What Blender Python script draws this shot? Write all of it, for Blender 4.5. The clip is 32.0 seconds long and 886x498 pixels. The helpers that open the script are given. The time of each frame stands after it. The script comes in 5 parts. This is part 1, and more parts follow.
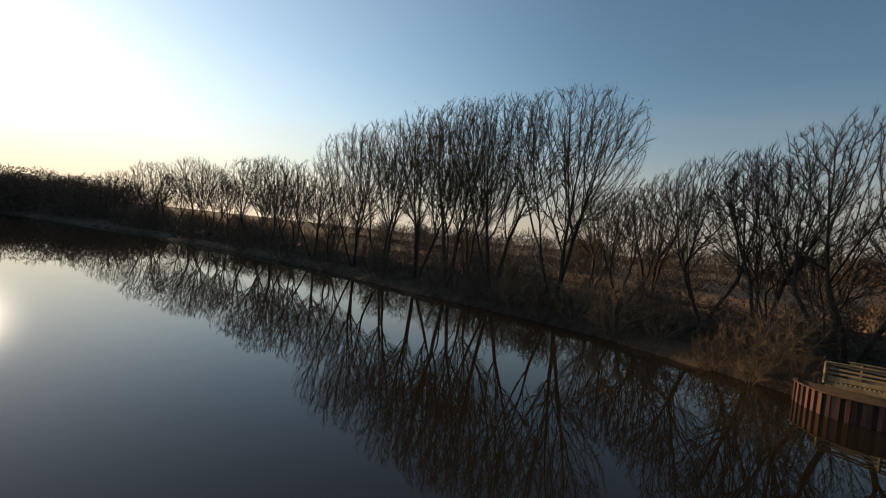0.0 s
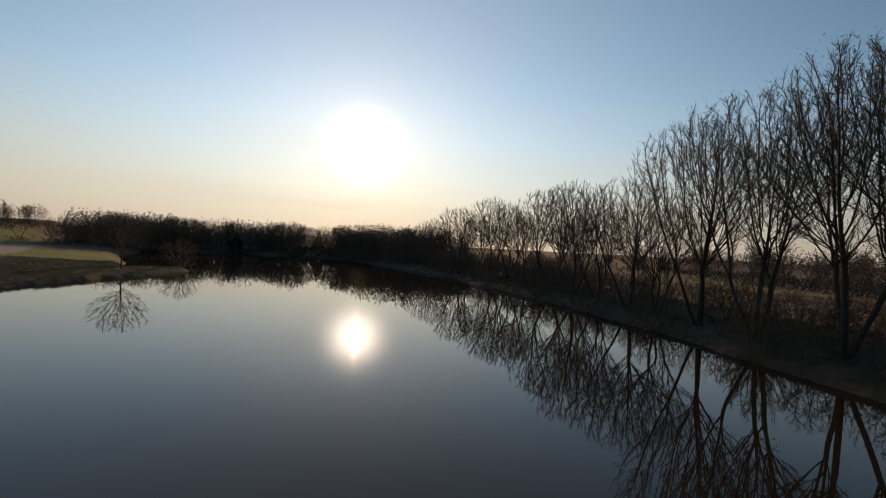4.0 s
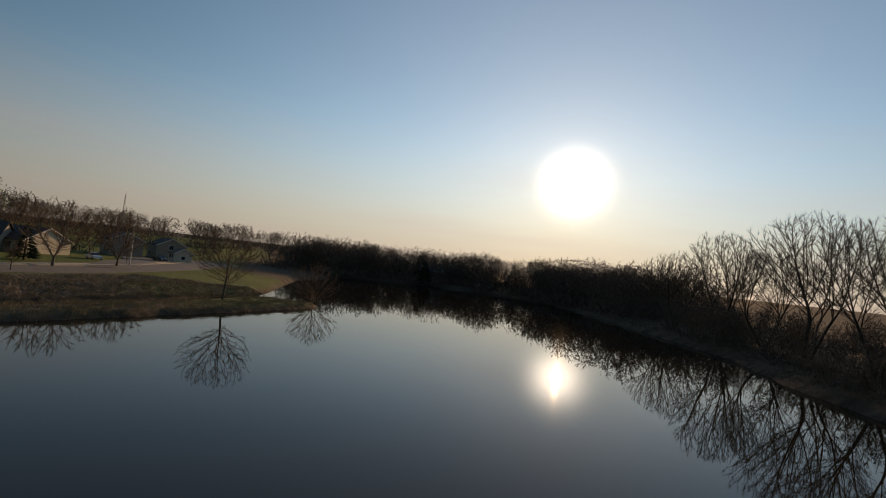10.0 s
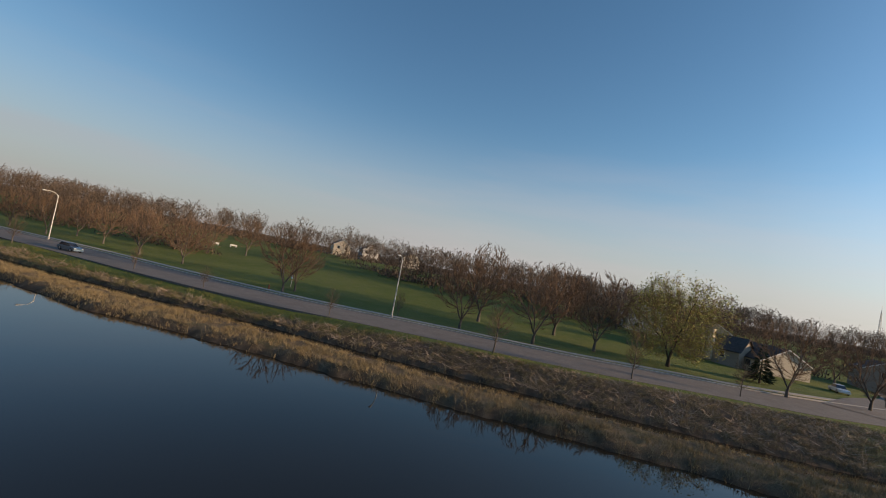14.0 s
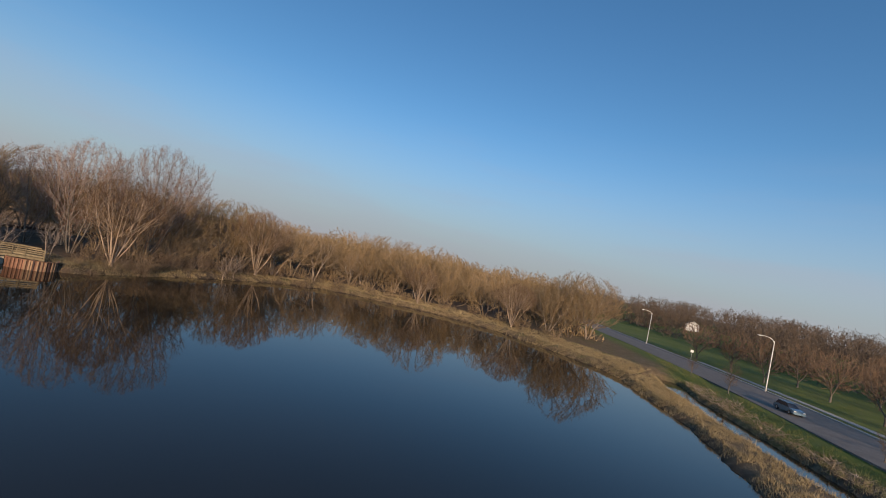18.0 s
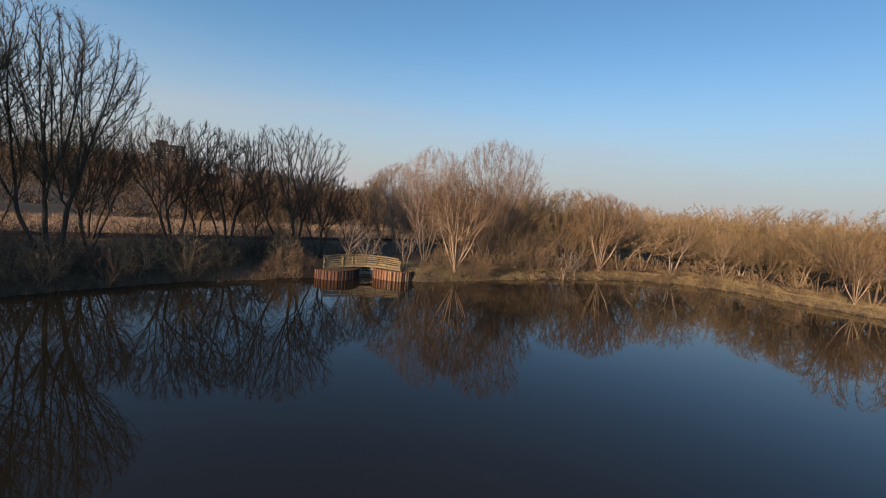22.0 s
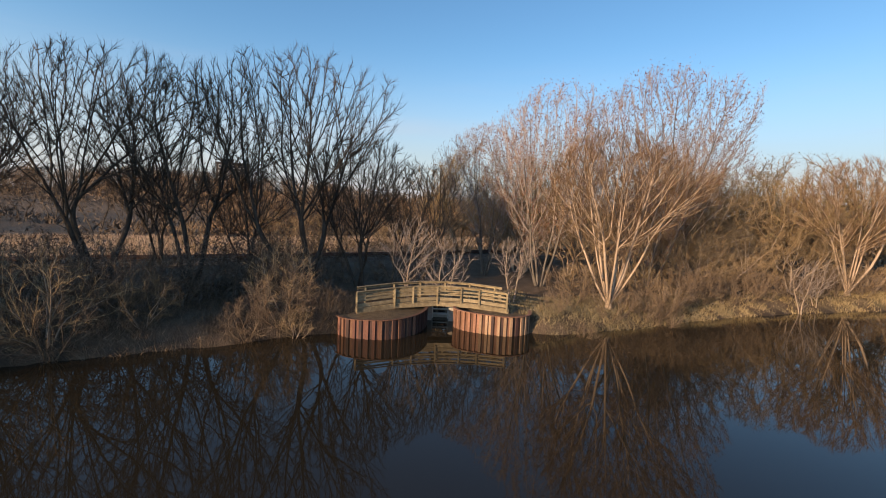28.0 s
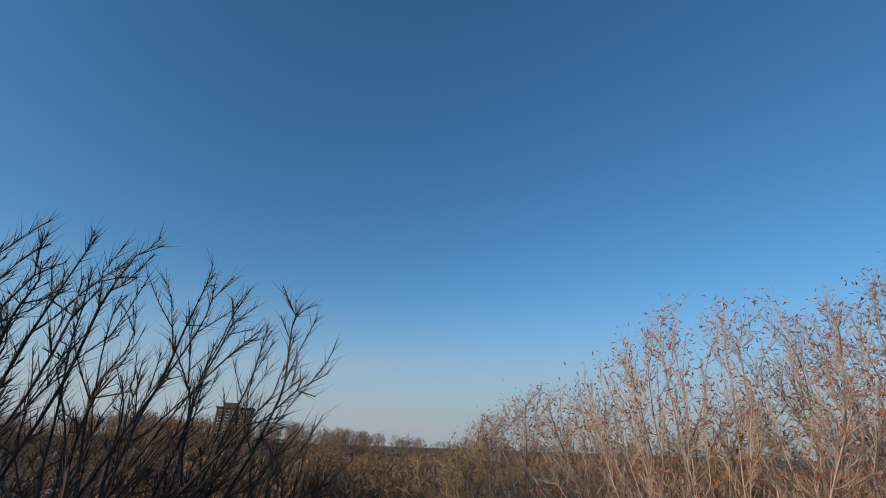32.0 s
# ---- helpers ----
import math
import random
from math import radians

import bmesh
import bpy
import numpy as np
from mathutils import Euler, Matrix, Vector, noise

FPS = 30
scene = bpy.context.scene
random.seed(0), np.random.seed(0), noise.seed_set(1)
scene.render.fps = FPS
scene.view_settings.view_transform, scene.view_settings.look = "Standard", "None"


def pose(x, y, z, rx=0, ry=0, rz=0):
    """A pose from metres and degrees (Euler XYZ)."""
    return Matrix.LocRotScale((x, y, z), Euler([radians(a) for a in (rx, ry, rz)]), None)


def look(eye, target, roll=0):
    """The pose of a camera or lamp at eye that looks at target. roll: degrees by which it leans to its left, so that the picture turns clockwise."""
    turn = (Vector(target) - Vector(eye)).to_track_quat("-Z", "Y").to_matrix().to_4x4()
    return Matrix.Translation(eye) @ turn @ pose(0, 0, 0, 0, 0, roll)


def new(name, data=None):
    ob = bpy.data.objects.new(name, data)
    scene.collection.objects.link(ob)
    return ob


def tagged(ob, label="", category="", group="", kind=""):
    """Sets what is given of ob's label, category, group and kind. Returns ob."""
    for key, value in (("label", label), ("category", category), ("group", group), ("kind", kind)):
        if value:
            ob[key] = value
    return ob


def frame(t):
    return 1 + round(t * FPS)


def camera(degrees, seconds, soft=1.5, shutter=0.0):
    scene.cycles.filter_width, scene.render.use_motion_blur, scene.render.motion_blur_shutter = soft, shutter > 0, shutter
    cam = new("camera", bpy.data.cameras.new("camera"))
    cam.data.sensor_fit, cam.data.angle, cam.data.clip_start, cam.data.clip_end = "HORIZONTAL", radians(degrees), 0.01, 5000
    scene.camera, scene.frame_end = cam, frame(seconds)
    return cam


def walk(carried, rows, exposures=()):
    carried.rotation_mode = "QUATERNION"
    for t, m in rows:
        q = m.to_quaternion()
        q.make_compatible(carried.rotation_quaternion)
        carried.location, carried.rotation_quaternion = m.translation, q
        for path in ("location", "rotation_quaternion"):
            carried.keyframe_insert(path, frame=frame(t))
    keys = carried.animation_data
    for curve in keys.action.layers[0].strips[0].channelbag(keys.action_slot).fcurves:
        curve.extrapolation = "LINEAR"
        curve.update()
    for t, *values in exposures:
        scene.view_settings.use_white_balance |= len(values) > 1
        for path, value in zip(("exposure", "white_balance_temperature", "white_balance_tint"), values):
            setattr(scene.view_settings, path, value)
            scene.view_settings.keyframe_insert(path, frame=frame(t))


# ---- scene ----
cam = camera(89.1, 32.0, soft=1.0)
PATH = [
    (0, (5.194, -6.034, 6.804), (5.193, -4.035, 6.758), 6.2),
    (0.5, (4.97, -4.33, 6.97), (4.73, -2.345, 6.928), 5.4),
    (1, (4.713, -2.275, 7.122), (4.257, -0.328, 7.086), 5.2),
    (1.5, (4.2, -0.139, 7.3), (3.562, 1.756, 7.268), 4.6),
    (2, (3.243, 2.172, 7.95), (2.459, 4.011, 7.904), 3.5),
    (2.5, (2.356, 4.738, 7.7), (1.46, 6.525, 7.669), 3.1),
    (3, (1.293, 7.153, 7.809), (0.285, 8.88, 7.777), 3.0),
    (3.5, (-0.361, 9.041, 7.786), (-1.468, 10.706, 7.76), 3.0),
    (4, (-2.457, 11.223, 7.479), (-3.644, 12.833, 7.474), 3.0),
    (4.5, (-4.996, 13.614, 7.507), (-6.241, 15.179, 7.509), 2.5),
    (6.5, (-13.382, 24.558, 7.631), (-14.763, 26.004, 7.655), 0.8),
    (7, (-15.942, 27.013, 7.507), (-17.342, 28.442, 7.537), 0.4),
    (7.5, (-18.341, 29.44, 7.511), (-19.757, 30.853, 7.537), -0.2),
    (8, (-20.776, 31.808, 7.679), (-22.205, 33.207, 7.701), -0.6),
    (8.5, (-23.19, 34.109, 7.762), (-24.643, 35.482, 7.788), 0.0),
    (9, (-25.654, 36.171, 7.822), (-27.185, 37.457, 7.872), 2.2),
    (9.5, (-28.477, 37.64, 7.732), (-30.116, 38.783, 7.81), 4.4),
    (10, (-30.434, 39.324, 8.008), (-32.205, 40.249, 8.093), 6.3),
    (10.5, (-31.698, 40.362, 8.296), (-33.596, 40.988, 8.392), 8.3),
    (11, (-33.162, 41.745, 8.536), (-35.137, 42.049, 8.633), 8.6),
    (11.5, (-35.177, 42.31, 8.585), (-37.175, 42.296, 8.672), 8.5),
    (12, (-37.415, 41.977, 8.619), (-39.38, 41.616, 8.709), 9.2),
    (12.5, (-39.825, 41.219, 8.821), (-41.691, 40.503, 8.905), 9.9),
    (13, (-42.009, 40.217, 8.957), (-43.696, 39.147, 9.054), 10.8),
    (13.5, (-44.255, 38.797, 9.316), (-45.717, 37.436, 9.414), 11.0),
    (14, (-45.162, 37.145, 9.477), (-46.374, 35.558, 9.58), 10.8),
    (14.5, (-45.97, 35.227, 9.768), (-46.885, 33.452, 9.872), 11.3),
    (16.5, (-47.364, 27.045, 10.8), (-46.946, 25.09, 10.879), 12.2),
    (17, (-46.642, 24.327, 10.617), (-45.903, 22.47, 10.696), 12.6),
    (17.5, (-45.674, 22.179, 10.869), (-44.626, 20.477, 10.944), 12.9),
    (18, (-44.669, 20.08, 10.94), (-43.358, 18.571, 11.013), 12.1),
    (18.5, (-43.461, 18.269, 10.805), (-41.939, 16.974, 10.878), 11.3),
    (19, (-41.842, 16.61, 10.899), (-40.161, 15.528, 10.951), 10.3),
    (19.5, (-39.881, 15.268, 11.252), (-38.089, 14.379, 11.257), 9.2),
    (20, (-37.844, 14.141, 11.161), (-35.988, 13.398, 11.12), 7.6),
    (20.5, (-35.581, 13.584, 11.15), (-33.69, 12.942, 11.038), 5.8),
    (21, (-33.342, 13.008, 10.804), (-31.42, 12.481, 10.644), 5.0),
    (21.5, (-30.937, 12.844, 10.553), (-28.989, 12.429, 10.37), 5.3),
    (22, (-28.644, 12.558, 10.283), (-26.676, 12.26, 10.08), 5.3),
    (22.5, (-26.15, 12.642, 9.881), (-24.174, 12.426, 9.659), 4.5),
    (23, (-23.475, 13.314, 9.519), (-21.501, 13.135, 9.255), 3.7),
    (23.5, (-20.964, 13.517, 9.322), (-18.997, 13.357, 8.997), 2.8),
    (24, (-18.799, 13.423, 9.133), (-16.847, 13.259, 8.731), 1.1),
    (24.5, (-16.576, 13.271, 9.062), (-14.629, 13.136, 8.626), 0.3),
    (25, (-14.461, 12.847, 8.85), (-12.516, 12.746, 8.395), 0.2),
    (25.5, (-12.074, 12.799, 8.292), (-10.133, 12.718, 7.819), 0.2),
    (27.5, (-2.304, 13.223, 7.748), (-0.344, 13.193, 7.349), 2.7),
    (28, (0.115, 13.28, 7.462), (2.108, 13.294, 7.294), 2.5),
    (28.5, (2.627, 13.219, 7.317), (4.626, 13.261, 7.32), 2.3),
    (29, (5.175, 13.319, 7.613), (7.165, 13.372, 7.812), 1.5),
    (29.5, (8.088, 13.09, 7.918), (10.035, 13.15, 8.372), 1.7),
    (30, (11.007, 13.166, 8.751), (12.909, 13.253, 9.361), 2.9),
    (30.5, (13.75, 13.217, 9.707), (15.627, 13.29, 10.393), 2.0),
    (31, (16.426, 13.197, 10.767), (18.278, 13.263, 11.521), 1.3),
    (31.5, (19.150, 13.100, 11.950), (20.977, 13.231, 12.754), 2.6),
    (32, (21.750, 12.950, 13.150), (23.580, 13.108, 13.965), 2.0),
]
EXPOSURES = [(0, -0.12, 8500, 14), (2, -0.45, 8600, 17), (4, -0.5, 8500, 16), (7, -0.63, 8500, 16), (9, -0.66, 8500, 16), (10.5, -0.73, 8400, 15), (12, -0.53, 7900, 14), (14, 0.12, 7000, 12), (17, 0.12, 6150, 10), (20, 0.22, 6200, 11), (22, 0.4, 6700, 13), (25, 0.76, 7200, 14), (28, 0.78, 6800, 12), (29, 0.68, 6350, 11), (32, 0.1, 5850, 5)]
walk(cam, [(t, look(eye, target, roll)) for t, eye, target, roll in PATH], EXPOSURES)

# ---- light ----
SUN_AZ, SUN_EL = radians(136.9), radians(11.9)
TO_SUN = Vector((math.cos(SUN_AZ) * math.cos(SUN_EL), math.sin(SUN_AZ) * math.cos(SUN_EL), math.sin(SUN_EL)))


def build_sky():
    world = bpy.data.worlds.new("sky")
    scene.world = world
    world.use_nodes = True
    nt = world.node_tree
    nt.nodes.clear()
    N, L = nt.nodes.new, nt.links.new
    sky = N("ShaderNodeTexSky")
    sky.sky_type, sky.sun_disc = "NISHITA", False
    sky.sun_elevation, sky.sun_rotation = SUN_EL, math.pi / 2 - SUN_AZ
    sky.altitude, sky.air_density, sky.dust_density, sky.ozone_density = 300, 1.0, 0.1, 2.4
    tc = N("ShaderNodeTexCoord")
    # aureole round the low sun, in thin haze
    dot = N("ShaderNodeVectorMath")
    dot.operation = "DOT_PRODUCT"
    dot.inputs[1].default_value = TO_SUN
    L(tc.outputs["Generated"], dot.inputs[0])

    def power(exp, gain):
        m = N("ShaderNodeMath")
        m.operation = "POWER"
        m.use_clamp = True
        m.inputs[1].default_value = exp
        L(dot.outputs["Value"], m.inputs[0])
        g = N("ShaderNodeMath")
        g.operation = "MULTIPLY"
        g.inputs[1].default_value = gain
        L(m.outputs[0], g.inputs[0])
        return g.outputs[0]

    def add(a, b):
        m = N("ShaderNodeMath")
        L(a, m.inputs[0])
        L(b, m.inputs[1])
        return m.outputs[0]

    glow = add(add(power(950, 40.0), power(90, 0.2)), power(5, 1.55))
    tint = N("ShaderNodeVectorMath")
    tint.operation = "SCALE"
    tint.inputs[0].default_value = (1.0, 0.955, 0.9)
    L(glow, tint.inputs["Scale"])
    # thin streaks of high cloud near the horizon
    mp = N("ShaderNodeMapping")
    mp.inputs["Scale"].default_value = (1.2, 1.2, 9.0)
    L(tc.outputs["Generated"], mp.inputs[0])
    nz = N("ShaderNodeTexNoise")
    nz.inputs["Scale"].default_value, nz.inputs["Detail"].default_value = 1.6, 6
    L(mp.outputs[0], nz.inputs["Vector"])
    ramp = N("ShaderNodeValToRGB")
    ramp.color_ramp.elements[0].position, ramp.color_ramp.elements[1].position = 0.46, 0.8
    L(nz.outputs["Fac"], ramp.inputs[0])
    sep = N("ShaderNodeSeparateXYZ")
    L(tc.outputs["Generated"], sep.inputs[0])
    low = N("ShaderNodeMapRange")
    low.inputs[1].default_value, low.inputs[2].default_value = 0.33, 0.03
    low.inputs[3].default_value, low.inputs[4].default_value = 0.0, 0.55
    L(sep.outputs[2], low.inputs[0])
    cl = N("ShaderNodeMath")
    cl.operation = "MULTIPLY"
    L(ramp.outputs[0], cl.inputs[0])
    L(low.outputs[0], cl.inputs[1])
    rich = N("ShaderNodeHueSaturation")
    rich.inputs["Saturation"].default_value = 1.16
    L(sky.outputs[0], rich.inputs["Color"])
    warm = N("ShaderNodeVectorMath")
    warm.operation = "MULTIPLY"
    warm.inputs[1].default_value = (1.0, 0.99, 0.97)
    L(rich.outputs[0], warm.inputs[0])
    # pale haze towards the horizon
    haze = N("ShaderNodeMapRange")
    haze.interpolation_type = "SMOOTHERSTEP"
    haze.inputs[1].default_value, haze.inputs[2].default_value = 0.36, -0.06
    haze.inputs[3].default_value, haze.inputs[4].default_value = 0.0, 0.95
    L(sep.outputs[2], haze.inputs[0])
    hazy = N("ShaderNodeMix")
    hazy.data_type = "RGBA"
    L(haze.outputs[0], hazy.inputs["Factor"])
    L(warm.outputs[0], hazy.inputs["A"])
    hazy.inputs["B"].default_value = (2.4, 2.45, 2.7, 1)
    mix = N("ShaderNodeMix")
    mix.data_type = "RGBA"
    L(cl.outputs[0], mix.inputs["Factor"])
    L(hazy.outputs["Result"], mix.inputs["A"])
    mix.inputs["B"].default_value = (3.1, 2.95, 3.2, 1)
    # the half of the sky round the sun is brighter
    turn = N("ShaderNodeMapRange")
    turn.inputs[1].default_value, turn.inputs[2].default_value = -1.0, 1.0
    L(dot.outputs["Value"], turn.inputs[0])
    half = N("ShaderNodeValToRGB")
    els = half.color_ramp.elements
    els[0].color, els[1].color = (0.41, 0.42, 0.43, 1), (0.9, 0.87, 0.84, 1)
    for at, tone in ((0.5, (0.56, 0.555, 0.55, 1)), (0.75, (0.63, 0.615, 0.6, 1)), (0.92, (0.82, 0.79, 0.765, 1))):
        els.new(at).color = tone
    L(turn.outputs[0], half.inputs[0])
    gain = N("ShaderNodeVectorMath")
    gain.operation = "SCALE"
    gain.inputs["Scale"].default_value = 2.0
    L(half.outputs[0], gain.inputs[0])
    bright = N("ShaderNodeVectorMath")
    bright.operation = "MULTIPLY"
    L(mix.outputs["Result"], bright.inputs[0])
    L(gain.outputs[0], bright.inputs[1])
    both = N("ShaderNodeVectorMath")
    L(bright.outputs[0], both.inputs[0])
    L(tint.outputs[0], both.inputs[1])
    bg = N("ShaderNodeBackground")
    bg.inputs[1].default_value = SKY
    L(both.outputs[0], bg.inputs[0])
    L(bg.outputs[0], N("ShaderNodeOutputWorld").inputs[0])


SKY = 0.14
build_sky()
sun_data = bpy.data.lights.new("sun", "SUN")
sun_data.energy, sun_data.angle, sun_data.color = 4.9, radians(0.6), (1.0, 0.7, 0.43)
sun = new("sun", sun_data)
sun.matrix_world = look(TO_SUN * 100, (0, 0, 0))


# ---- materials ----
class Mat:
    """A procedural node material: colours mixed by noise, with bump."""

    def __init__(self, name, rough=0.9, metal=0.0, spec=0.3):
        self.m = bpy.data.materials.new(name)
        self.m.use_nodes = True
        self.nt = self.m.node_tree
        self.bsdf = self.nt.nodes["Principled BSDF"]
        self.bsdf.inputs["Roughness"].default_value = rough
        self.bsdf.inputs["Metallic"].default_value = metal
        self.bsdf.inputs["Specular IOR Level"].default_value = spec
        self.coord = None

    def node(self, kind):
        return self.nt.nodes.new(kind)

    def link(self, a, b):
        self.nt.links.new(a, b)

    def where(self, stretch=(1, 1, 1), world=False):
        tc = self.node("ShaderNodeNewGeometry" if world else "ShaderNodeTexCoord")
        mp = self.node("ShaderNodeMapping")
        mp.inputs["Scale"].default_value = stretch
        self.link(tc.outputs["Position" if world else "Object"], mp.inputs[0])
        return mp.outputs[0]

    def noise(self, scale, detail=4, stretch=(1, 1, 1), world=False, lo=0.35, hi=0.65):
        n = self.node("ShaderNodeTexNoise")
        n.inputs["Scale"].default_value, n.inputs["Detail"].default_value = scale, detail
        self.link(self.where(stretch, world), n.inputs["Vector"])
        r = self.node("ShaderNodeMapRange")
        r.inputs[1].default_value, r.inputs[2].default_value = lo, hi
        self.link(n.outputs["Fac"], r.inputs[0])
        return r.outputs[0]

    def mix(self, fac, a, b):
        x = self.node("ShaderNodeMix")
        x.data_type = "RGBA"
        for value, key in ((fac, "Factor"), (a, "A"), (b, "B")):
            if isinstance(value, (tuple, list)):
                x.inputs[key].default_value = (*value, 1)
            elif isinstance(value, float):
                x.inputs[key].default_value = value
            else:
                self.link(value, x.inputs[key])
        return x.outputs["Result"]

    def vary(self, colour, amount=0.25):
        """Each object a little lighter or darker."""
        info = self.node("ShaderNodeObjectInfo")
        r = self.node("ShaderNodeMapRange")
        r.inputs[3].default_value, r.inputs[4].default_value = 1 - amount, 1 + amount
        self.link(info.outputs["Random"], r.inputs[0])
        h = self.node("ShaderNodeHueSaturation")
        self.link(r.outputs[0], h.inputs["Value"])
        self.link(colour, h.inputs["Color"])
        return h.outputs[0]

    def base(self, colour):
        if isinstance(colour, (tuple, list)):
            self.bsdf.inputs["Base Color"].default_value = (*colour, 1)
        else:
            self.link(colour, self.bsdf.inputs["Base Color"])
        return self

    def bump(self, height, strength=0.4, distance=0.02):
        b = self.node("ShaderNodeBump")
        b.inputs["Strength"].default_value, b.inputs["Distance"].default_value = strength, distance
        self.link(height, b.inputs["Height"])
        self.link(b.outputs[0], self.bsdf.inputs["Normal"])
        return self


def plain(name, a, b, scale=3.0, rough=0.85, stretch=(1, 1, 1), metal=0.0, vary=0.0, bump=0.3, dist=0.01, spec=0.3):
    k = Mat(name, rough, metal, spec)
    c = k.mix(k.noise(scale, 5, stretch), a, b)
    c = k.mix(k.noise(scale * 9, 3, stretch, lo=0.3, hi=0.75), c, tuple(0.75 * v for v in a))
    if vary:
        c = k.vary(c, vary)
    k.base(c)
    k.bump(k.noise(scale * 14, 4, stretch), bump, dist)
    return k.m


M = {}
M["bark_dark"] = plain("bark_dark", (0.055, 0.043, 0.033), (0.11, 0.088, 0.068), 2.0, stretch=(3, 3, 0.5), vary=0.2, dist=0.03)
M["bark_pale"] = plain("bark_pale", (0.26, 0.2, 0.15), (0.4, 0.32, 0.24), 1.5, stretch=(3, 3, 0.6), vary=0.15, dist=0.02)
M["bark_tan"] = plain("bark_tan", (0.13, 0.095, 0.065), (0.24, 0.18, 0.12), 1.5, stretch=(3, 3, 0.6), vary=0.25, dist=0.02)
M["bark_grey"] = plain("bark_grey", (0.1, 0.085, 0.07), (0.19, 0.165, 0.14), 1.5, stretch=(3, 3, 0.6), vary=0.2, dist=0.02)
M["twig_dark"] = plain("twig_dark", (0.06, 0.047, 0.035), (0.11, 0.086, 0.062), 0.7, vary=0.2)
M["twig_olive"] = plain("twig_olive", (0.2, 0.14, 0.075), (0.34, 0.235, 0.125), 0.4, vary=0.35)
M["twig_tan"] = plain("twig_tan", (0.22, 0.16, 0.09), (0.36, 0.25, 0.145), 0.4, vary=0.3)
M["twig_rust"] = plain("twig_rust", (0.17, 0.11, 0.07), (0.27, 0.18, 0.115), 0.4, vary=0.3)
M["twig_russet"] = plain("twig_russet", (0.12, 0.075, 0.045), (0.21, 0.135, 0.08), 0.4, vary=0.2)
M["bark_orange"] = plain("bark_orange", (0.34, 0.25, 0.175), (0.5, 0.39, 0.29), 1.5, stretch=(3, 3, 0.6), vary=0.15, dist=0.02)
M["twig_brown"] = plain("twig_brown", (0.13, 0.092, 0.062), (0.23, 0.17, 0.118), 0.5, vary=0.25)
M["twig_grey"] = plain("twig_grey", (0.27, 0.22, 0.19), (0.4, 0.33, 0.28), 0.5, vary=0.15)
M["bud_olive"] = plain("bud_olive", (0.14, 0.12, 0.05), (0.24, 0.2, 0.08), 0.6, vary=0.2)
M["bud_red"] = plain("bud_red", (0.16, 0.07, 0.05), (0.26, 0.13, 0.09), 0.8, vary=0.15)
M["bud_green"] = plain("bud_green", (0.36, 0.35, 0.09), (0.52, 0.48, 0.14), 0.6)
M["needle"] = plain("needle", (0.015, 0.03, 0.015), (0.03, 0.055, 0.025), 2.0)

# ---- the lie of the land ----
NORTH_SHORE = [(24.6, 22), (21.2, 27.2), (18.8, 31.4), (14.4, 36.2), (8.5, 41.8), (2.9, 46.7), (-4, 53), (-9.5, 59.2), (-18, 66), (-27, 73.5), (-42, 84.5), (-53, 91), (-66, 103), (-80, 110), (-102, 121), (-128, 133), (-150, 141)]
FAR_SHORE = [(-176, 140), (-196, 126), (-206, 104), (-198, 82), (-172, 66), (-146, 58), (-122, 51.5), (-108, 45), (-105, 48), (-102, 56), (-98, 54.5), (-93.6, 48.5), (-86.4, 38.9), (-77.8, 26.2)]
WEST_SHORE = [(-69.6, 15.8), (-63.9, 8.3), (-58.6, 0.9), (-50.5, -9.6), (-44.9, -15.8), (-40, -25.4), (-34.3, -35.5), (-28, -43), (-23.4, -49.6), (-18.5, -53.5), (-8, -57)]
SOUTH_SHORE = [(2, -59.5), (12, -60), (21, -57), (29.6, -51.6), (37, -46.5), (41, -40.5), (42.2, -34), (41.6, -28), (39.6, -21.5), (38, -16.5), (35.8, -10.2), (33.2, -5), (30.6, 0), (28.9, 3.6)]
OUTLET = [(27.9, 6.4), (28.4, 7.9), (28.4, 9.6), (28.8, 11.2), (29.8, 12.3), (33.5, 12.5), (33.5, 14.4), (29, 15.0), (27, 16.2), (26.4, 17.6), (26.2, 19.2)]
LAKE = np.array(NORTH_SHORE + FAR_SHORE + WEST_SHORE + SOUTH_SHORE + OUTLET)
DITCH = np.array([(-106, 44), (-98, 37), (-92.5, 30.6), (-84.4, 20.8), (-75, 9), (-63.4, -7.5), (-59.7, -13.4), (-53.2, -20.8), (-44.2, -33.6), (-36.5, -45), (-31, -53), (-27, -62)])
ROAD = np.array([(150, -290), (40, -166), (2, -119), (-17.5, -95), (-34.8, -71.6), (-42, -60.6), (-56.2, -37.4), (-66.3, -23.6), (-75.2, -14.6), (-82, -8), (-92.8, 3.4), (-106, 13.2), (-118, 22), (-146, 33), (-190, 44)])
RAIL = np.array([(-70, 175), (-26, 122), (2, 86), (16, 68), (27, 52.5), (34, 41.8), (43.5, 26.5), (53, 13), (70, -10), (110, -62), (200, -175)])
ROAD_HALF, ROAD_Z, RAIL_Z = 5.2, 1.7, 2.45


def line_distance(px, py, line):
    """Distance to a polyline and the signed side (left of its direction is positive)."""
    best = np.full(px.shape, 1e9)
    side = np.zeros(px.shape)
    for (ax, ay), (bx, by) in zip(line[:-1], line[1:]):
        dx, dy = bx - ax, by - ay
        k = np.clip(((px - ax) * dx + (py - ay) * dy) / (dx * dx + dy * dy), 0, 1)
        d = np.hypot(px - ax - k * dx, py - ay - k * dy)
        cross = dx * (py - ay) - dy * (px - ax)
        near = d < best
        best = np.where(near, d, best)
        side = np.where(near, np.sign(cross), side)
    return best, side


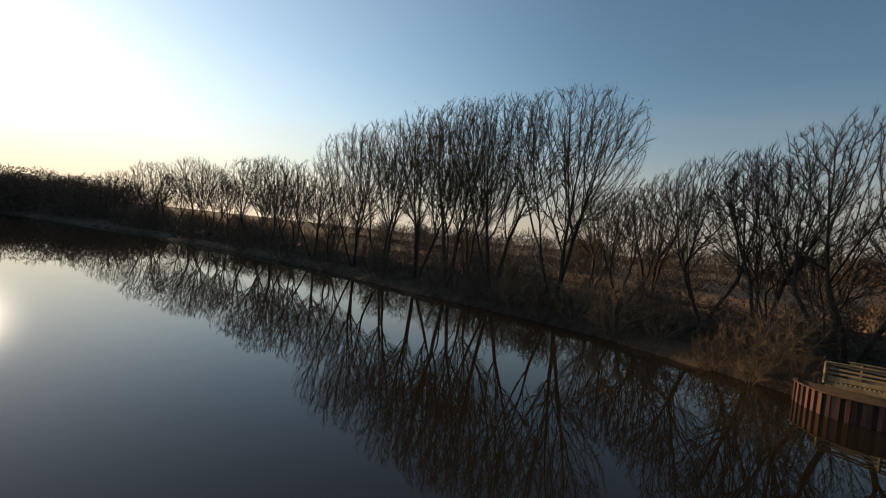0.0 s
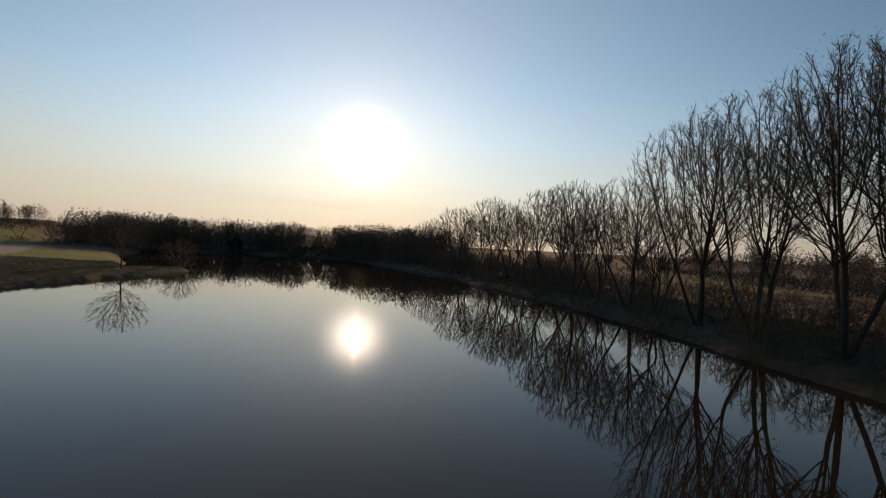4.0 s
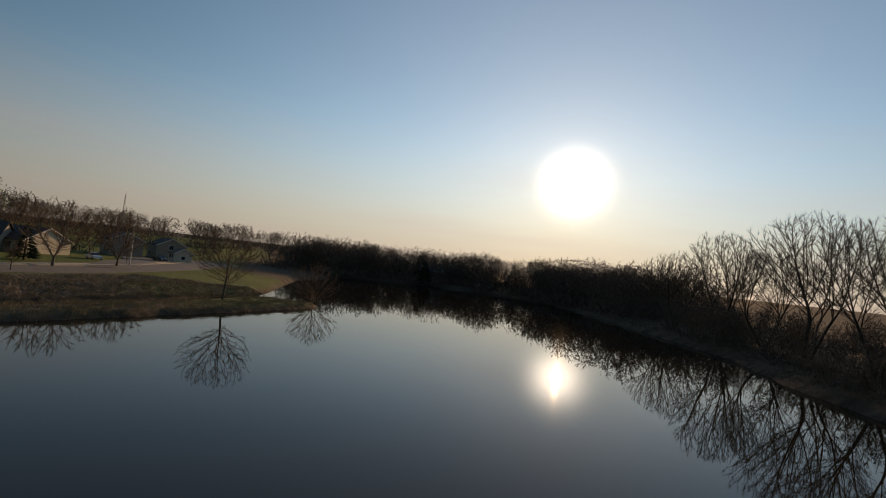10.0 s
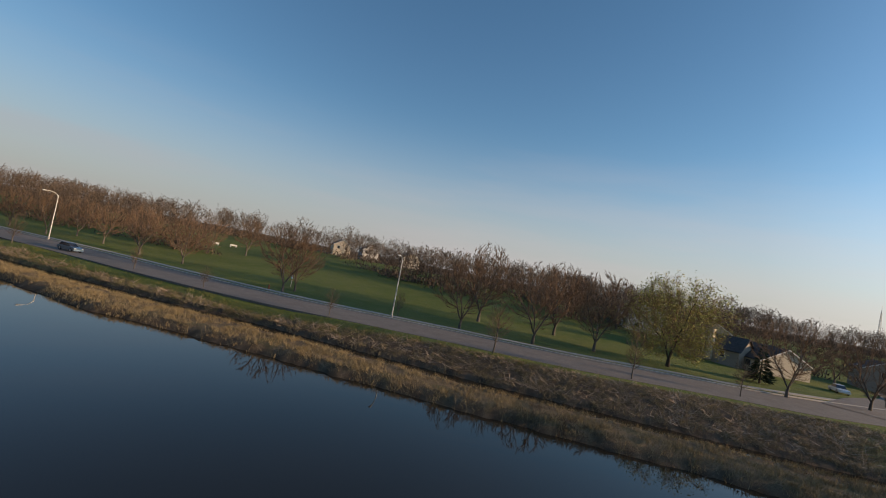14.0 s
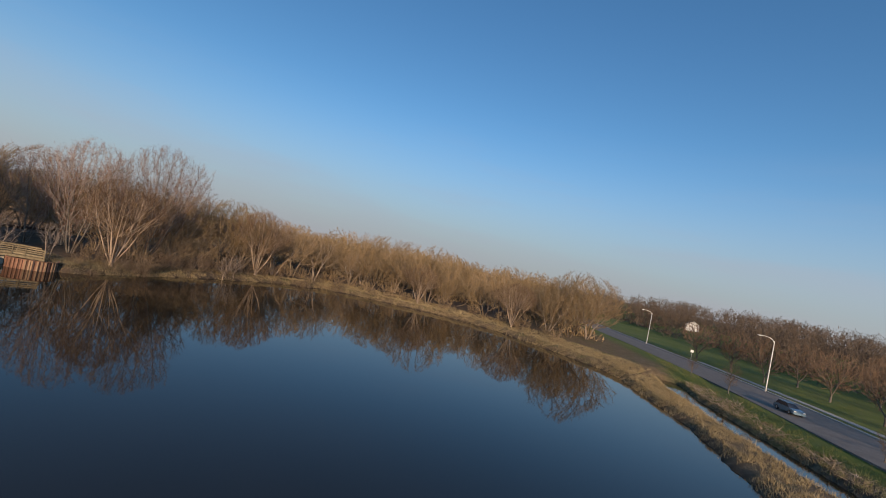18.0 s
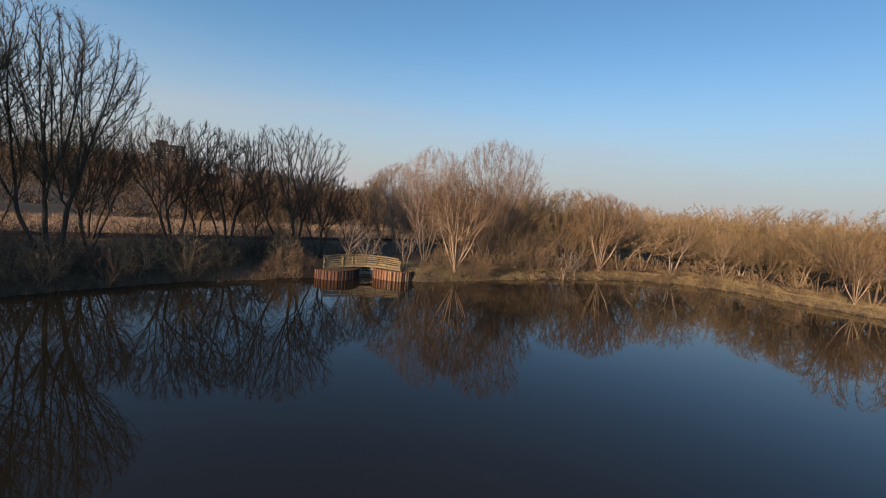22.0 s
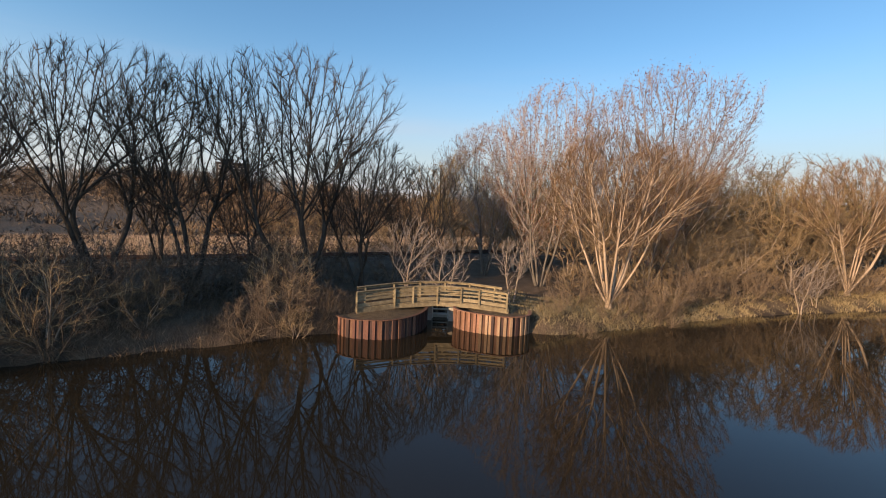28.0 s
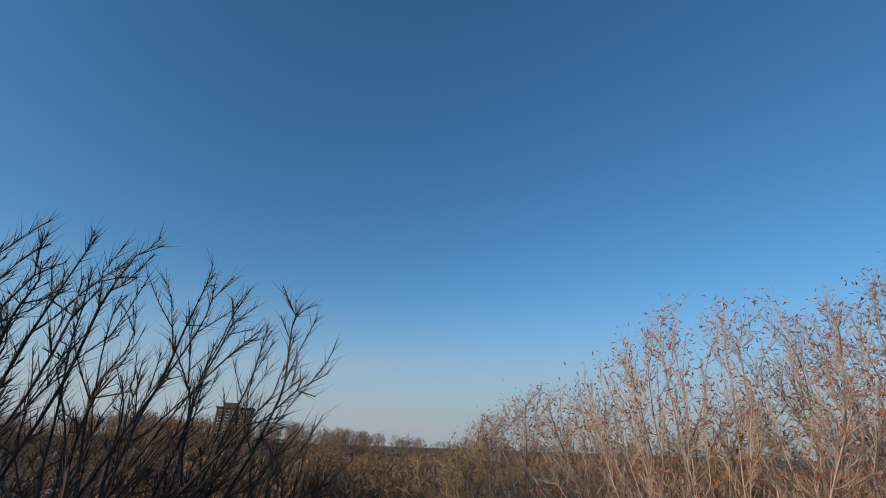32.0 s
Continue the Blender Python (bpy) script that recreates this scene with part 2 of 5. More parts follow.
def shore(px, py):
    """Distance from the lake's edge: on land positive."""
    ring = np.vstack([LAKE, LAKE[:1]])
    d, _ = line_distance(px, py, ring)
    inside = np.zeros(px.shape, bool)
    for (ax, ay), (bx, by) in zip(ring[:-1], ring[1:]):
        cut = ((ay > py) != (by > py)) & (px < (bx - ax) * (py - ay) / np.where(by == ay, 1e-9, by - ay) + ax)
        inside ^= cut
    return np.where(inside, -d, d)


def ripple(x, y, s, seed=0.0):
    return (np.sin(x * s + 1.3 * np.sin(y * s * 0.7 + seed)) + np.sin(y * s * 1.31 + 1.7 * np.sin(x * s * 0.53 + seed * 2))) / 2


def smooth(a, b, x):
    k = np.clip((x - a) / (b - a), 0, 1)
    return k * k * (3 - 2 * k)


def land(px, py):
    """Height of the ground, and weights of lawn, dry grass and bare brush."""
    px, py = np.asarray(px, float), np.asarray(py, float)
    wob = 0.45 * ripple(px, py, 0.9) + 0.25 * ripple(px, py, 2.3, 2.0)
    ds = shore(px, py) + 0.5 * wob * smooth(6, 9, np.hypot(px - 28, py - 13))
    dd, dside = line_distance(px, py, DITCH)
    dr, rs = line_distance(px, py, ROAD)
    dt, ts = line_distance(px, py, RAIL)
    west = rs > 0                       # beyond the road
    rw = np.where(west, dr, 0)
    calm = smooth(6, 9, np.hypot(px - 28, py - 13))
    h = np.where(ds > 0, 0.02 + 0.95 * smooth(0, 0.6 + 1.6 * calm, ds) + 0.5 * smooth(3, 14, ds), np.maximum(-1.6, 0.02 + 0.9 * ds))
    h += np.where(ds > 1, 0.10 * wob, 0)
    # the low spit, the road's bed, the verge and the ditch
    spit = (dside > 0) & (ds > 0) & (dd < 14) & (px < -24)
    h = np.where(spit, np.minimum(h, 0.62 + 0.08 * wob), h)
    flat = smooth(14, ROAD_HALF + 3.6, dr)
    h = np.where(ds > 0, h * (1 - flat) + (ROAD_Z - 0.06) * flat, h)
    cut = np.where(dside > 0, smooth(2.7, 1.1, dd), 0.5 * smooth(8.5, 2.2, dd) + 0.5 * smooth(2.5, 1.0, dd))
    h = np.where(ds > -2, h * (1 - cut) - 0.5 * cut, h)
    # park slope to the west, wooded rise beyond
    rise = 0.02 * np.clip(rw - 9, 0, 26) + 0.085 * np.clip(rw - 35, 0, 70) + 0.01 * np.clip(rw - 105, 0, 250)
    north = smooth(30, -25, py + 0.35 * px + 40)
    h = h + rise * (0.25 + 0.75 * north) * west
    # railway bank and the field behind
    top = smooth(7.5, 2.3, dt)
    side = (py > -30) & (px > -80)
    h = np.where(ds > 0, np.where(side, h * (1 - top) + (RAIL_Z - 0.3) * top, h), h)
    behind = np.where(ts > 0, dt, 0) * (py + px > 0)
    h = h + 3.5 * smooth(70, 300, behind)
    # far country rises on all sides
    far = np.hypot(px + 30, py - 10)
    h = h + 4 * smooth(170, 600, far) + 6 * smooth(500, 2000, far) + 9 * np.exp(-(((px - 265) / 85) ** 2 + ((py - 150) / 95) ** 2))
    lawn = west * smooth(5.2, 7.5, dr) * smooth(150, 120, rw) + (~west) * np.where((py < -38) & (px > -60), smooth(12 + 1.5 * wob, 8.5, dr), smooth(9.0 + 1.5 * wob, 6.8, dr)) + smooth(10, 3, np.hypot((px + 125) / 1.6, (py - 42) / 0.9) - 14) * smooth(0.5, 2.0, ds) * smooth(2, 4, dd)
    lawn += smooth(14, 6, np.hypot(px + 178, py - 160))
    gold = smooth(8, 11, dr) * smooth(34, 26, dr) * (py < -34) * (px > -62) * (~west) + smooth(5, 9, behind) * smooth(44, 34, behind) * (px > -40) + smooth(0.2, 1.0, ds) * smooth(5.0, 2.5, ds) * (py < -20) * (px > -32) + smooth(0.3, 1.4, ds) * smooth(6.5, 4.0, ds) * (px < -20) * (px > -103) * (py < 57)
    return h, np.clip(lawn, 0, 1), np.clip(gold, 0, 1), ds, dd, dr


def ground_z(x, y):
    return float(land(np.array([x]), np.array([y]))[0][0])


def mesh_of(name, verts, quads, tris=None, mats=(), index=None, smooth_shade=True):
    """A mesh from numpy arrays."""
    me = bpy.data.meshes.new(name)
    verts = np.asarray(verts, np.float32).reshape(-1, 3)
    parts = [np.asarray(q, np.int32) for q in (quads, tris) if q is not None and len(q)]
    loops = np.concatenate([q.ravel() for q in parts])
    sizes = np.concatenate([np.full(len(q), q.shape[1], np.int32) for q in parts])
    me.vertices.add(len(verts))
    me.vertices.foreach_set("co", verts.ravel())
    me.loops.add(len(loops))
    me.loops.foreach_set("vertex_index", loops)
    me.polygons.add(len(sizes))
    me.polygons.foreach_set("loop_start", np.concatenate([[0], np.cumsum(sizes)[:-1]]).astype(np.int32))
    for m in mats:
        me.materials.append(m)
    if index is not None:
        me.polygons.foreach_set("material_index", np.asarray(index, np.int32))
    me.polygons.foreach_set("use_smooth", np.full(len(sizes), smooth_shade))
    me.update(calc_edges=True)
    return me


def axis_steps(lo, hi, step, reach):
    mid = np.arange(lo, hi + 0.01, step)
    out, d, p = [], step, 0.0
    while p < reach:
        d *= 1.22
        p += d
        out.append(p)
    out = np.array(out)
    return np.concatenate([lo - out[::-1], mid, hi + out])


def build_ground():
    xs, ys = axis_steps(-118, 58, 0.9, 3000), axis_steps(-84, 106, 0.9, 3000)
    gx, gy = np.meshgrid(xs, ys)
    h, lawn, gold, ds, dd, dr = land(gx.ravel(), gy.ravel())
    verts = np.stack([gx.ravel(), gy.ravel(), h], 1)
    n, k = len(xs), len(ys)
    i = (np.arange(k - 1)[:, None] * n + np.arange(n - 1)[None]).ravel()
    me = mesh_of("ground", verts, np.stack([i, i + 1, i + n + 1, i + n], 1), mats=(M["ground"],))
    at = me.color_attributes.new("zone", "FLOAT_COLOR", "POINT")
    wet = np.clip(1 - np.abs(h) / 0.25, 0, 1)
    at.data.foreach_set("color", np.stack([lawn, gold, wet, np.ones_like(h)], 1).astype(np.float32).ravel())
    return tagged(new("ground", me), "grassy lake banks, mown lawn and brown woodland floor", "ground", kind="structure")


def ground_material():
    k = Mat("ground", 0.95, spec=0.2)
    at = k.node("ShaderNodeAttribute")
    at.attribute_name = "zone"
    sep = k.node("ShaderNodeSeparateColor")
    k.link(at.outputs["Color"], sep.inputs[0])
    fine, mid, big = k.noise(9, 5, world=True), k.noise(1.1, 4, world=True), k.noise(0.09, 3, world=True)
    brush = k.mix(mid, (0.085, 0.061, 0.042), (0.16, 0.117, 0.08))
    brush = k.mix(fine, brush, (0.11, 0.08, 0.054))
    dry = k.mix(mid, (0.16, 0.115, 0.065), (0.27, 0.195, 0.115))
    dry = k.mix(fine, dry, (0.11, 0.08, 0.042))
    dry = k.mix(k.noise(0.35, 4, world=True, lo=0.52, hi=0.8), dry, (0.1, 0.1, 0.04))
    green = k.mix(big, (0.115, 0.15, 0.032), (0.18, 0.195, 0.055))
    green = k.mix(k.noise(0.5, 4, world=True, lo=0.5, hi=0.8), green, (0.2, 0.19, 0.08))
    green = k.mix(fine, green, (0.085, 0.115, 0.026))
    c = k.mix(sep.outputs[0], k.mix(sep.outputs[1], brush, dry), green)
    c = k.mix(sep.outputs[2], c, (0.035, 0.027, 0.02))
    k.base(c).bump(k.noise(14, 5, world=True), 0.7, 0.06)
    return k.m


def water_material():
    k = Mat("water", 0.02, spec=0.5)
    k.bsdf.inputs["IOR"].default_value = 1.34
    k.base(k.mix(k.noise(0.05, 3, world=True), (0.0165, 0.0128, 0.0075), (0.0225, 0.0172, 0.0102)))
    k.bump(k.noise(0.9, 3, world=True, lo=0.2, hi=0.8), 0.012, 0.05)
    return k.m


M["ground"], M["water"] = ground_material(), water_material()
build_ground()
me = mesh_of("water", [(-300, -130, 0), (75, -130, 0), (75, 220, 0), (-300, 220, 0)], [(0, 1, 2, 3)], mats=(M["water"],))
tagged(new("water", me), "still dark lake water mirroring trees and sky", "water", kind="structure")

# ---- trees ----
def unit(v):
    return v / np.maximum(np.linalg.norm(v, axis=-1, keepdims=True), 1e-9)


def tubes(pts, rad, sides=3, offset=0):
    """Tapered tubes round polylines, with a radius for each place: vertices and quads."""
    n, k = pts.shape[:2]
    t = unit(np.gradient(pts, axis=1))
    ref = np.where(np.abs(t[..., 2:3]) > 0.9, np.array([1.0, 0, 0]), np.array([0, 0, 1.0]))
    a = unit(np.cross(t, ref))
    b = np.cross(t, a)
    ang = np.arange(sides) * 2 * np.pi / sides
    v = pts[:, :, None] + rad[:, :, None, None] * (np.cos(ang)[:, None] * a[:, :, None] + np.sin(ang)[:, None] * b[:, :, None])
    i = np.arange(n * k * sides).reshape(n, k, sides)
    q = np.stack([i[:, :-1], np.roll(i, -1, 2)[:, :-1], np.roll(i, -1, 2)[:, 1:], i[:, 1:]], -1)
    return v.reshape(-1, 3), q.reshape(-1, 4) + offset


def leaf_cards(rng, tips, size, per):
    """Small pointed leaves or buds near the given places: triangles."""
    c = np.repeat(tips, per, 0) + rng.normal(0, size * 1.6, (len(tips) * per, 3))
    u, v = unit(rng.normal(0, 1, c.shape)), unit(rng.normal(0, 1, c.shape))
    s = size * rng.uniform(0.6, 1.3, (len(c), 1))
    verts = np.stack([c - u * s * 0.5, c + v * s * 0.45, c + u * s], 1).reshape(-1, 3)
    return verts, np.arange(len(verts)).reshape(-1, 3)


def slivers(rng, p, d, length, width):
    """Thin tapered twigs, one pointed blade each: vertices and triangles."""
    side = unit(np.cross(d, rng.normal(0, 1, d.shape))) * np.asarray(width).reshape(-1, 1)
    v = np.stack([p - side, p + side, p + d * length[:, None]], 1).reshape(-1, 3)
    return v, np.arange(len(v)).reshape(-1, 3)


# outlines of crowns: height and breadth as shares
OVAL = ((0.18, 0.2), (0.32, 0.7), (0.52, 1.0), (0.7, 0.98), (0.85, 0.74), (0.95, 0.42), (1.0, 0.1))
FAN = ((0.16, 0.14), (0.34, 0.5), (0.54, 0.85), (0.7, 1.0), (0.83, 0.86), (0.93, 0.55), (1.0, 0.12))
HIGH = ((0.3, 0.16), (0.42, 0.55), (0.56, 0.88), (0.71, 1.0), (0.84, 0.82), (0.94, 0.48), (1.0, 0.1))
DOME = ((0.1, 0.45), (0.3, 0.85), (0.55, 1.0), (0.78, 0.86), (0.92, 0.55), (1.0, 0.12))
BUSH = ((0.03, 0.45), (0.2, 0.85), (0.5, 1.0), (0.78, 0.8), (1.0, 0.25))


def crown_points(rng, n, height, width, outline, hollow, gaps):
    """Places that a crown's branches reach for, within a lumpy outline that has gaps."""
    zs, rs = np.array(outline).T
    fine = np.linspace(zs[0], zs[-1], 60)
    weight = np.interp(fine, zs, rs) ** 1.4
    z = rng.choice(fine, n * 2, p=weight / weight.sum()) + rng.uniform(-0.012, 0.012, n * 2)
    az = rng.random(n * 2) * 6.283
    lump = 1 + 0.16 * np.sin(2 * az + rng.random() * 6 + 3 * z) + 0.12 * np.sin(3 * az + rng.random() * 6 - 7 * z) + 0.07 * np.sin(7 * az + 11 * z)
    r = np.interp(z, zs, rs) * lump * (hollow + (1 - hollow) * np.sqrt(rng.random(n * 2)))
    z = z * (1 + 0.06 * np.sin(2 * az + rng.random() * 6) * r)
    p = np.stack([np.cos(az) * r * width / 2, np.sin(az) * r * width / 2, z * height], 1)
    holes = p[rng.integers(0, len(p), gaps)]
    if gaps:
        far = np.linalg.norm((p[:, None] - holes[None]) / (width * 0.5, width * 0.5, height * 0.5), axis=2).min(1)
        p = p[far > 0.2]
    return p[:n]


def colonise(rng, aims, starts, step, rise, jitter, focus, kill=1.05, rounds=80):
    """Grows branches from chains of places outwards to the aims: places, and the parent of each."""
    pos, par = [], []
    for chain in starts:
        for k, q in enumerate(chain):
            par.append(len(pos) - 1 if k else -1)
            pos.append(q)
    pos, par = np.array(pos, float), np.array(par)

    def heading(p, q):
        return np.where(q[:, None] >= 0, unit(p - pos[np.maximum(q, 0)]), np.array([0, 0, 1.0]))

    def far_off(p, head):
        """Distances from the aims to places, and the same where the aim lies ahead and outwards, else very large."""
        way = aims[:, None] - p[None]
        d = np.linalg.norm(way, axis=2)
        fit = (way * head[None]).sum(2) > 0.3 * d
        fit &= (way * unit(p - focus)[None]).sum(2) > 0.25 * d
        return d, np.where(fit, d, 1e6)

    head = heading(pos, par)
    near, cost = far_off(pos, head)
    least, who, dist = near.min(1), cost.argmin(1), cost.min(1)
    for _ in range(rounds):
        live = np.where(dist < 1e5)[0]
        if not len(live):
            break
        pull = unit(aims[live] - pos[who[live]])
        owner, inv = np.unique(who[live], return_inverse=True)
        way = np.stack([np.bincount(inv, pull[:, k], len(owner)) for k in range(3)], 1)
        way = unit(unit(way) + 0.3 * head[owner] + rise * unit(pos[owner] - focus) + rng.normal(0, jitter, way.shape))
        tip = pos[owner] + way * step
        stuck = np.linalg.norm(tip[:, None] - pos[None], axis=2).min(1) < step * 0.5
        gone = np.zeros(len(aims), bool)
        if stuck.any():
            # a branch that would grow over another turns to its nearest aim, or gives that up
            last = np.zeros(len(owner), int)
            far_first = np.argsort(-dist[live], kind="stable")
            last[inv[far_first]] = live[far_first]
            goal = last[stuck]
            tip[stuck] = pos[owner[stuck]] + unit(aims[goal] - pos[owner[stuck]] + rng.normal(0, 0.1 * step, (len(goal), 3))) * step
            still = np.linalg.norm(tip[stuck][:, None] - pos[None], axis=2).min(1) < step * 0.4
            gone[goal[still]] = True
            keep_tip = np.ones(len(tip), bool)
            keep_tip[np.where(stuck)[0][still]] = False
            tip, owner = tip[keep_tip], owner[keep_tip]
        if len(tip):
            new_head = unit(tip - pos[owner])
            near, cost = far_off(tip, new_head)
            closer = cost.min(1) < dist
            who = np.where(closer, cost.argmin(1) + len(pos), who)
            dist = np.minimum(cost.min(1), dist)
            least = np.minimum(near.min(1), least)
            pos, par, head = np.concatenate([pos, tip]), np.concatenate([par, owner]), np.concatenate([head, new_head])
        keep = ~gone & (least > step * kill)
        aims, who, dist, least = aims[keep], who[keep], dist[keep], least[keep]
        if not len(aims):
            break
    return pos, par


def grow(seed, height, width, outline=OVAL, aims=900, stems=3, lean=18, bole=0.25, fork=0.0, step=0.5, rise=0.5, heart=0.05, jitter=0.12, hollow=0.3, gaps=4, tip_r=0.016, swell=2.2, twigs=3, twig_len=0.9,
         twig_r=0.011, twig_angle=38, lift=0.3, fine=3, buds=0.0, bud_size=0.1, stout=0.1, coarse=False):
    """Meshes of one bare tree whose branches fill a crown: trunk with main limbs, and crown of branches and twigs."""
    rng = np.random.default_rng(seed)
    starts = []
    az = rng.random() * 6.28 + np.arange(stems) * 6.283 / stems + rng.normal(0, 0.35, stems)
    foot = [np.array([0, 0, -0.35 + k * step]) for k in range(int((fork * height + 0.4) / step) + 1)] if fork else []
    if foot:
        starts.append(foot)
    for k in range(stems):
        tilt = math.radians(lean * rng.uniform(0.45, 1.3)) if stems > 1 else math.radians(lean * 0.2)
        d = np.array([math.sin(tilt) * math.cos(az[k]), math.sin(tilt) * math.sin(az[k]), math.cos(tilt)])
        p = foot[-1] + d * step if foot else np.array([math.cos(az[k]), math.sin(az[k]), 0]) * (0.2 if stems > 1 else 0) * min(1, width / 8) + np.array([0, 0, -0.35])
        chain = [p]
        while chain[-1][2] < height * bole * rng.uniform(0.85, 1.1):
            d = unit(d + np.array([0, 0, 0.035]) + rng.normal(0, jitter * 0.5, 3))
            chain.append(chain[-1] + d * step)
        starts.append(chain)
    pos, par = colonise(rng, crown_points(rng, aims, height, width, outline, hollow, gaps), starts, step, rise, jitter, np.array([0, 0, height * heart]))
    if foot:
        k = len(foot)
        for chain in starts[1:]:
            par[k] = len(foot) - 1
            k += len(chain)
    n = len(pos)
    # thickness from the tips down
    load, heavy = np.zeros(n), np.full(n, -1)
    rad = np.zeros(n)
    for i in range(n - 1, -1, -1):
        if load[i] == 0:
            load[i] = tip_r ** swell
        rad[i] = load[i] ** (1 / swell)
        q = par[i]
        if q >= 0:
            load[q] += load[i]
            if heavy[q] < 0 or rad[i] > rad[heavy[q]]:
                heavy[q] = i
    rad = np.where(pos[:, 2] < 1.0, rad * (1 + 0.35 * np.clip(1 - pos[:, 2], 0, 1)), rad)
    # limbs are smoother than the steps they grew by
    for _ in range(2):
        mid = (par >= 0) & (heavy >= 0)
        pos = np.where(mid[:, None], 0.5 * pos + 0.25 * pos[np.maximum(par, 0)] + 0.25 * pos[np.maximum(heavy, 0)], pos)
    # runs of nodes along the stoutest child
    runs = {}
    for i in range(n):
        if par[i] >= 0 and heavy[par[i]] == i:
            continue
        run = [par[i]] if par[i] >= 0 else []
        k = i
        while k >= 0:
            run.append(k)
            k = heavy[k]
        if len(run) < 2:
            continue
        top = rad[i]
        if coarse or top < 0.05:
            run = run[:-1:2] + run[-1:]
        thick = 0 if top > stout * height / 15 else 1
        runs.setdefault((len(run), thick, int(top > 0.07)), []).append((run, i))
    wood, crown = [[], [], 0], [[], [], 0]
    for (m, thin, big), group in sorted(runs.items()):
        idx = np.array([g[0] for g in group])
        own = np.array([g[1] for g in group])
        r = rad[idx].copy()
        r[:, 0] = np.minimum(r[:, 0], rad[own] * 1.15)
        to = crown if thin else wood
        sides = 3 if thin else (5 if coarse or not big else 8)
        v, q = tubes(pos[idx], r, sides, to[2])
        to[0].append(v)
        to[1].append(q)
        to[2] += len(v)
    # twigs on the thin branches
    kid = np.where(rad < tip_r * fine)[0]
    kid = kid[par[kid] >= 0]
    tp = np.repeat(kid, twigs)
    back = rng.random((len(tp), 1))
    start = pos[tp] * (1 - back) + pos[par[tp]] * back
    d = unit(pos[tp] - pos[par[tp]])
    side = unit(np.cross(d, rng.normal(0, 1, d.shape)))
    a = np.radians(twig_angle * rng.uniform(0.4, 1.35, len(tp)))[:, None]
    td = unit(np.cos(a) * d + np.sin(a) * side + np.array([0, 0, lift * 0.5]) + abs(lift) * 0.5 * unit(start - np.array([0, 0, height * 0.1])))
    tm = twig_len * rng.uniform(0.45, 1.1, len(tp))
    v, t = slivers(rng, start, td, tm, twig_r)
    verts, quads, tris = np.concatenate(crown[0] + [v]), np.concatenate(crown[1] or [np.zeros((0, 4), int)]), t + crown[2]
    leaves = np.zeros((0, 3), int)
    if buds:
        ends = (start + td * (tm * rng.uniform(0.3, 1.0, len(tm)))[:, None])[rng.random(len(tm)) < buds]
        tv, tf = leaf_cards(rng, ends, bud_size, 1)
        leaves = tf + len(verts)
        verts = np.concatenate([verts, tv])
    if not wood[0]:
        wood = [[crown[0][-1]], [crown[1][-1] - crown[1][-1].min()], 0]
    return (np.concatenate(wood[0]), np.concatenate(wood[1])), (verts, quads, tris, leaves)


KINDS = {}


def tree_kind(key, variants, bark, twig, bud, **spec):
    """Meshes for several trees of one kind."""
    KINDS[key] = []
    for seed in variants:
        (wv, wq), (cv, cq, ct, cl) = grow(seed, **spec)
        a = mesh_of("trunk", wv, wq, mats=(M[bark],))
        mats = (M[twig],) + ((M[bud],) if bud else ())
        index = np.concatenate([np.zeros(len(cq) + len(ct)), np.ones(len(cl))])
        KINDS[key].append((a, mesh_of("crown", cv, cq, np.concatenate([ct, cl]), mats, index)))


def plant(key, x, y, size=1.0, turn=0.0, label="", category="tree", group="", name="tree", variant=0, z=None, tip=(0, 0), wide=None):
    """One tree, a thing with trunk and crown, standing on the ground."""
    a, b = KINDS[key][variant % len(KINDS[key])]
    top = new(name)
    wide = wide or size
    top.matrix_world = pose(x, y, ground_z(x, y) if z is None else z, tip[0], tip[1], turn) @ Matrix.Diagonal((wide, wide, size, 1))
    for part_name, me in (("trunk", a), ("crown", b)):
        new(part_name, me).parent = top
    return tagged(top, label, category, group)

tree_kind("cottonwood", (11, 12, 13, 14), "bark_dark", "twig_dark", "bud_olive", height=23.5, width=15.5, outline=HIGH, aims=3100, stems=3, lean=20, bole=0.26, step=0.5, rise=0.6, heart=0.18, jitter=0.07, hollow=0.05, gaps=9, tip_r=0.017, swell=2.35,
          twigs=5, twig_len=0.8, twig_r=0.012, lift=0.45, buds=0.45, bud_size=0.15)
tree_kind("boxelder", (21, 22, 23, 24), "bark_dark", "twig_dark", None, height=15.5, width=13, outline=HIGH, aims=1900, stems=3, lean=28, bole=0.28, step=0.38, rise=0.5, heart=0.2, jitter=0.12, hollow=0.05, gaps=9, tip_r=0.013, swell=2.25, twigs=6, twig_len=0.65, twig_r=0.009, lift=0.35)
tree_kind("pale_elm", (31, 33), "bark_orange", "twig_russet", None, height=11.5, width=11, outline=HIGH, aims=2200, stems=9, lean=34, bole=0.4, fork=0.03, step=0.28, rise=0.8, jitter=0.05, hollow=0.2, gaps=2, tip_r=0.009, swell=2.3, twigs=6, twig_len=0.6, twig_r=0.008, lift=0.5, stout=0.014)
tree_kind("aspen", (41, 42, 43), "bark_grey", "twig_grey", "bud_red", height=18.5, width=13, outline=FAN, aims=1900, stems=5, lean=24, bole=0.3, step=0.4, rise=0.75, jitter=0.06, hollow=0.2, gaps=3, tip_r=0.01, swell=2.3, twigs=5, twig_len=0.8, twig_r=0.008, lift=0.6, buds=0.6, bud_size=0.15, stout=0.05)
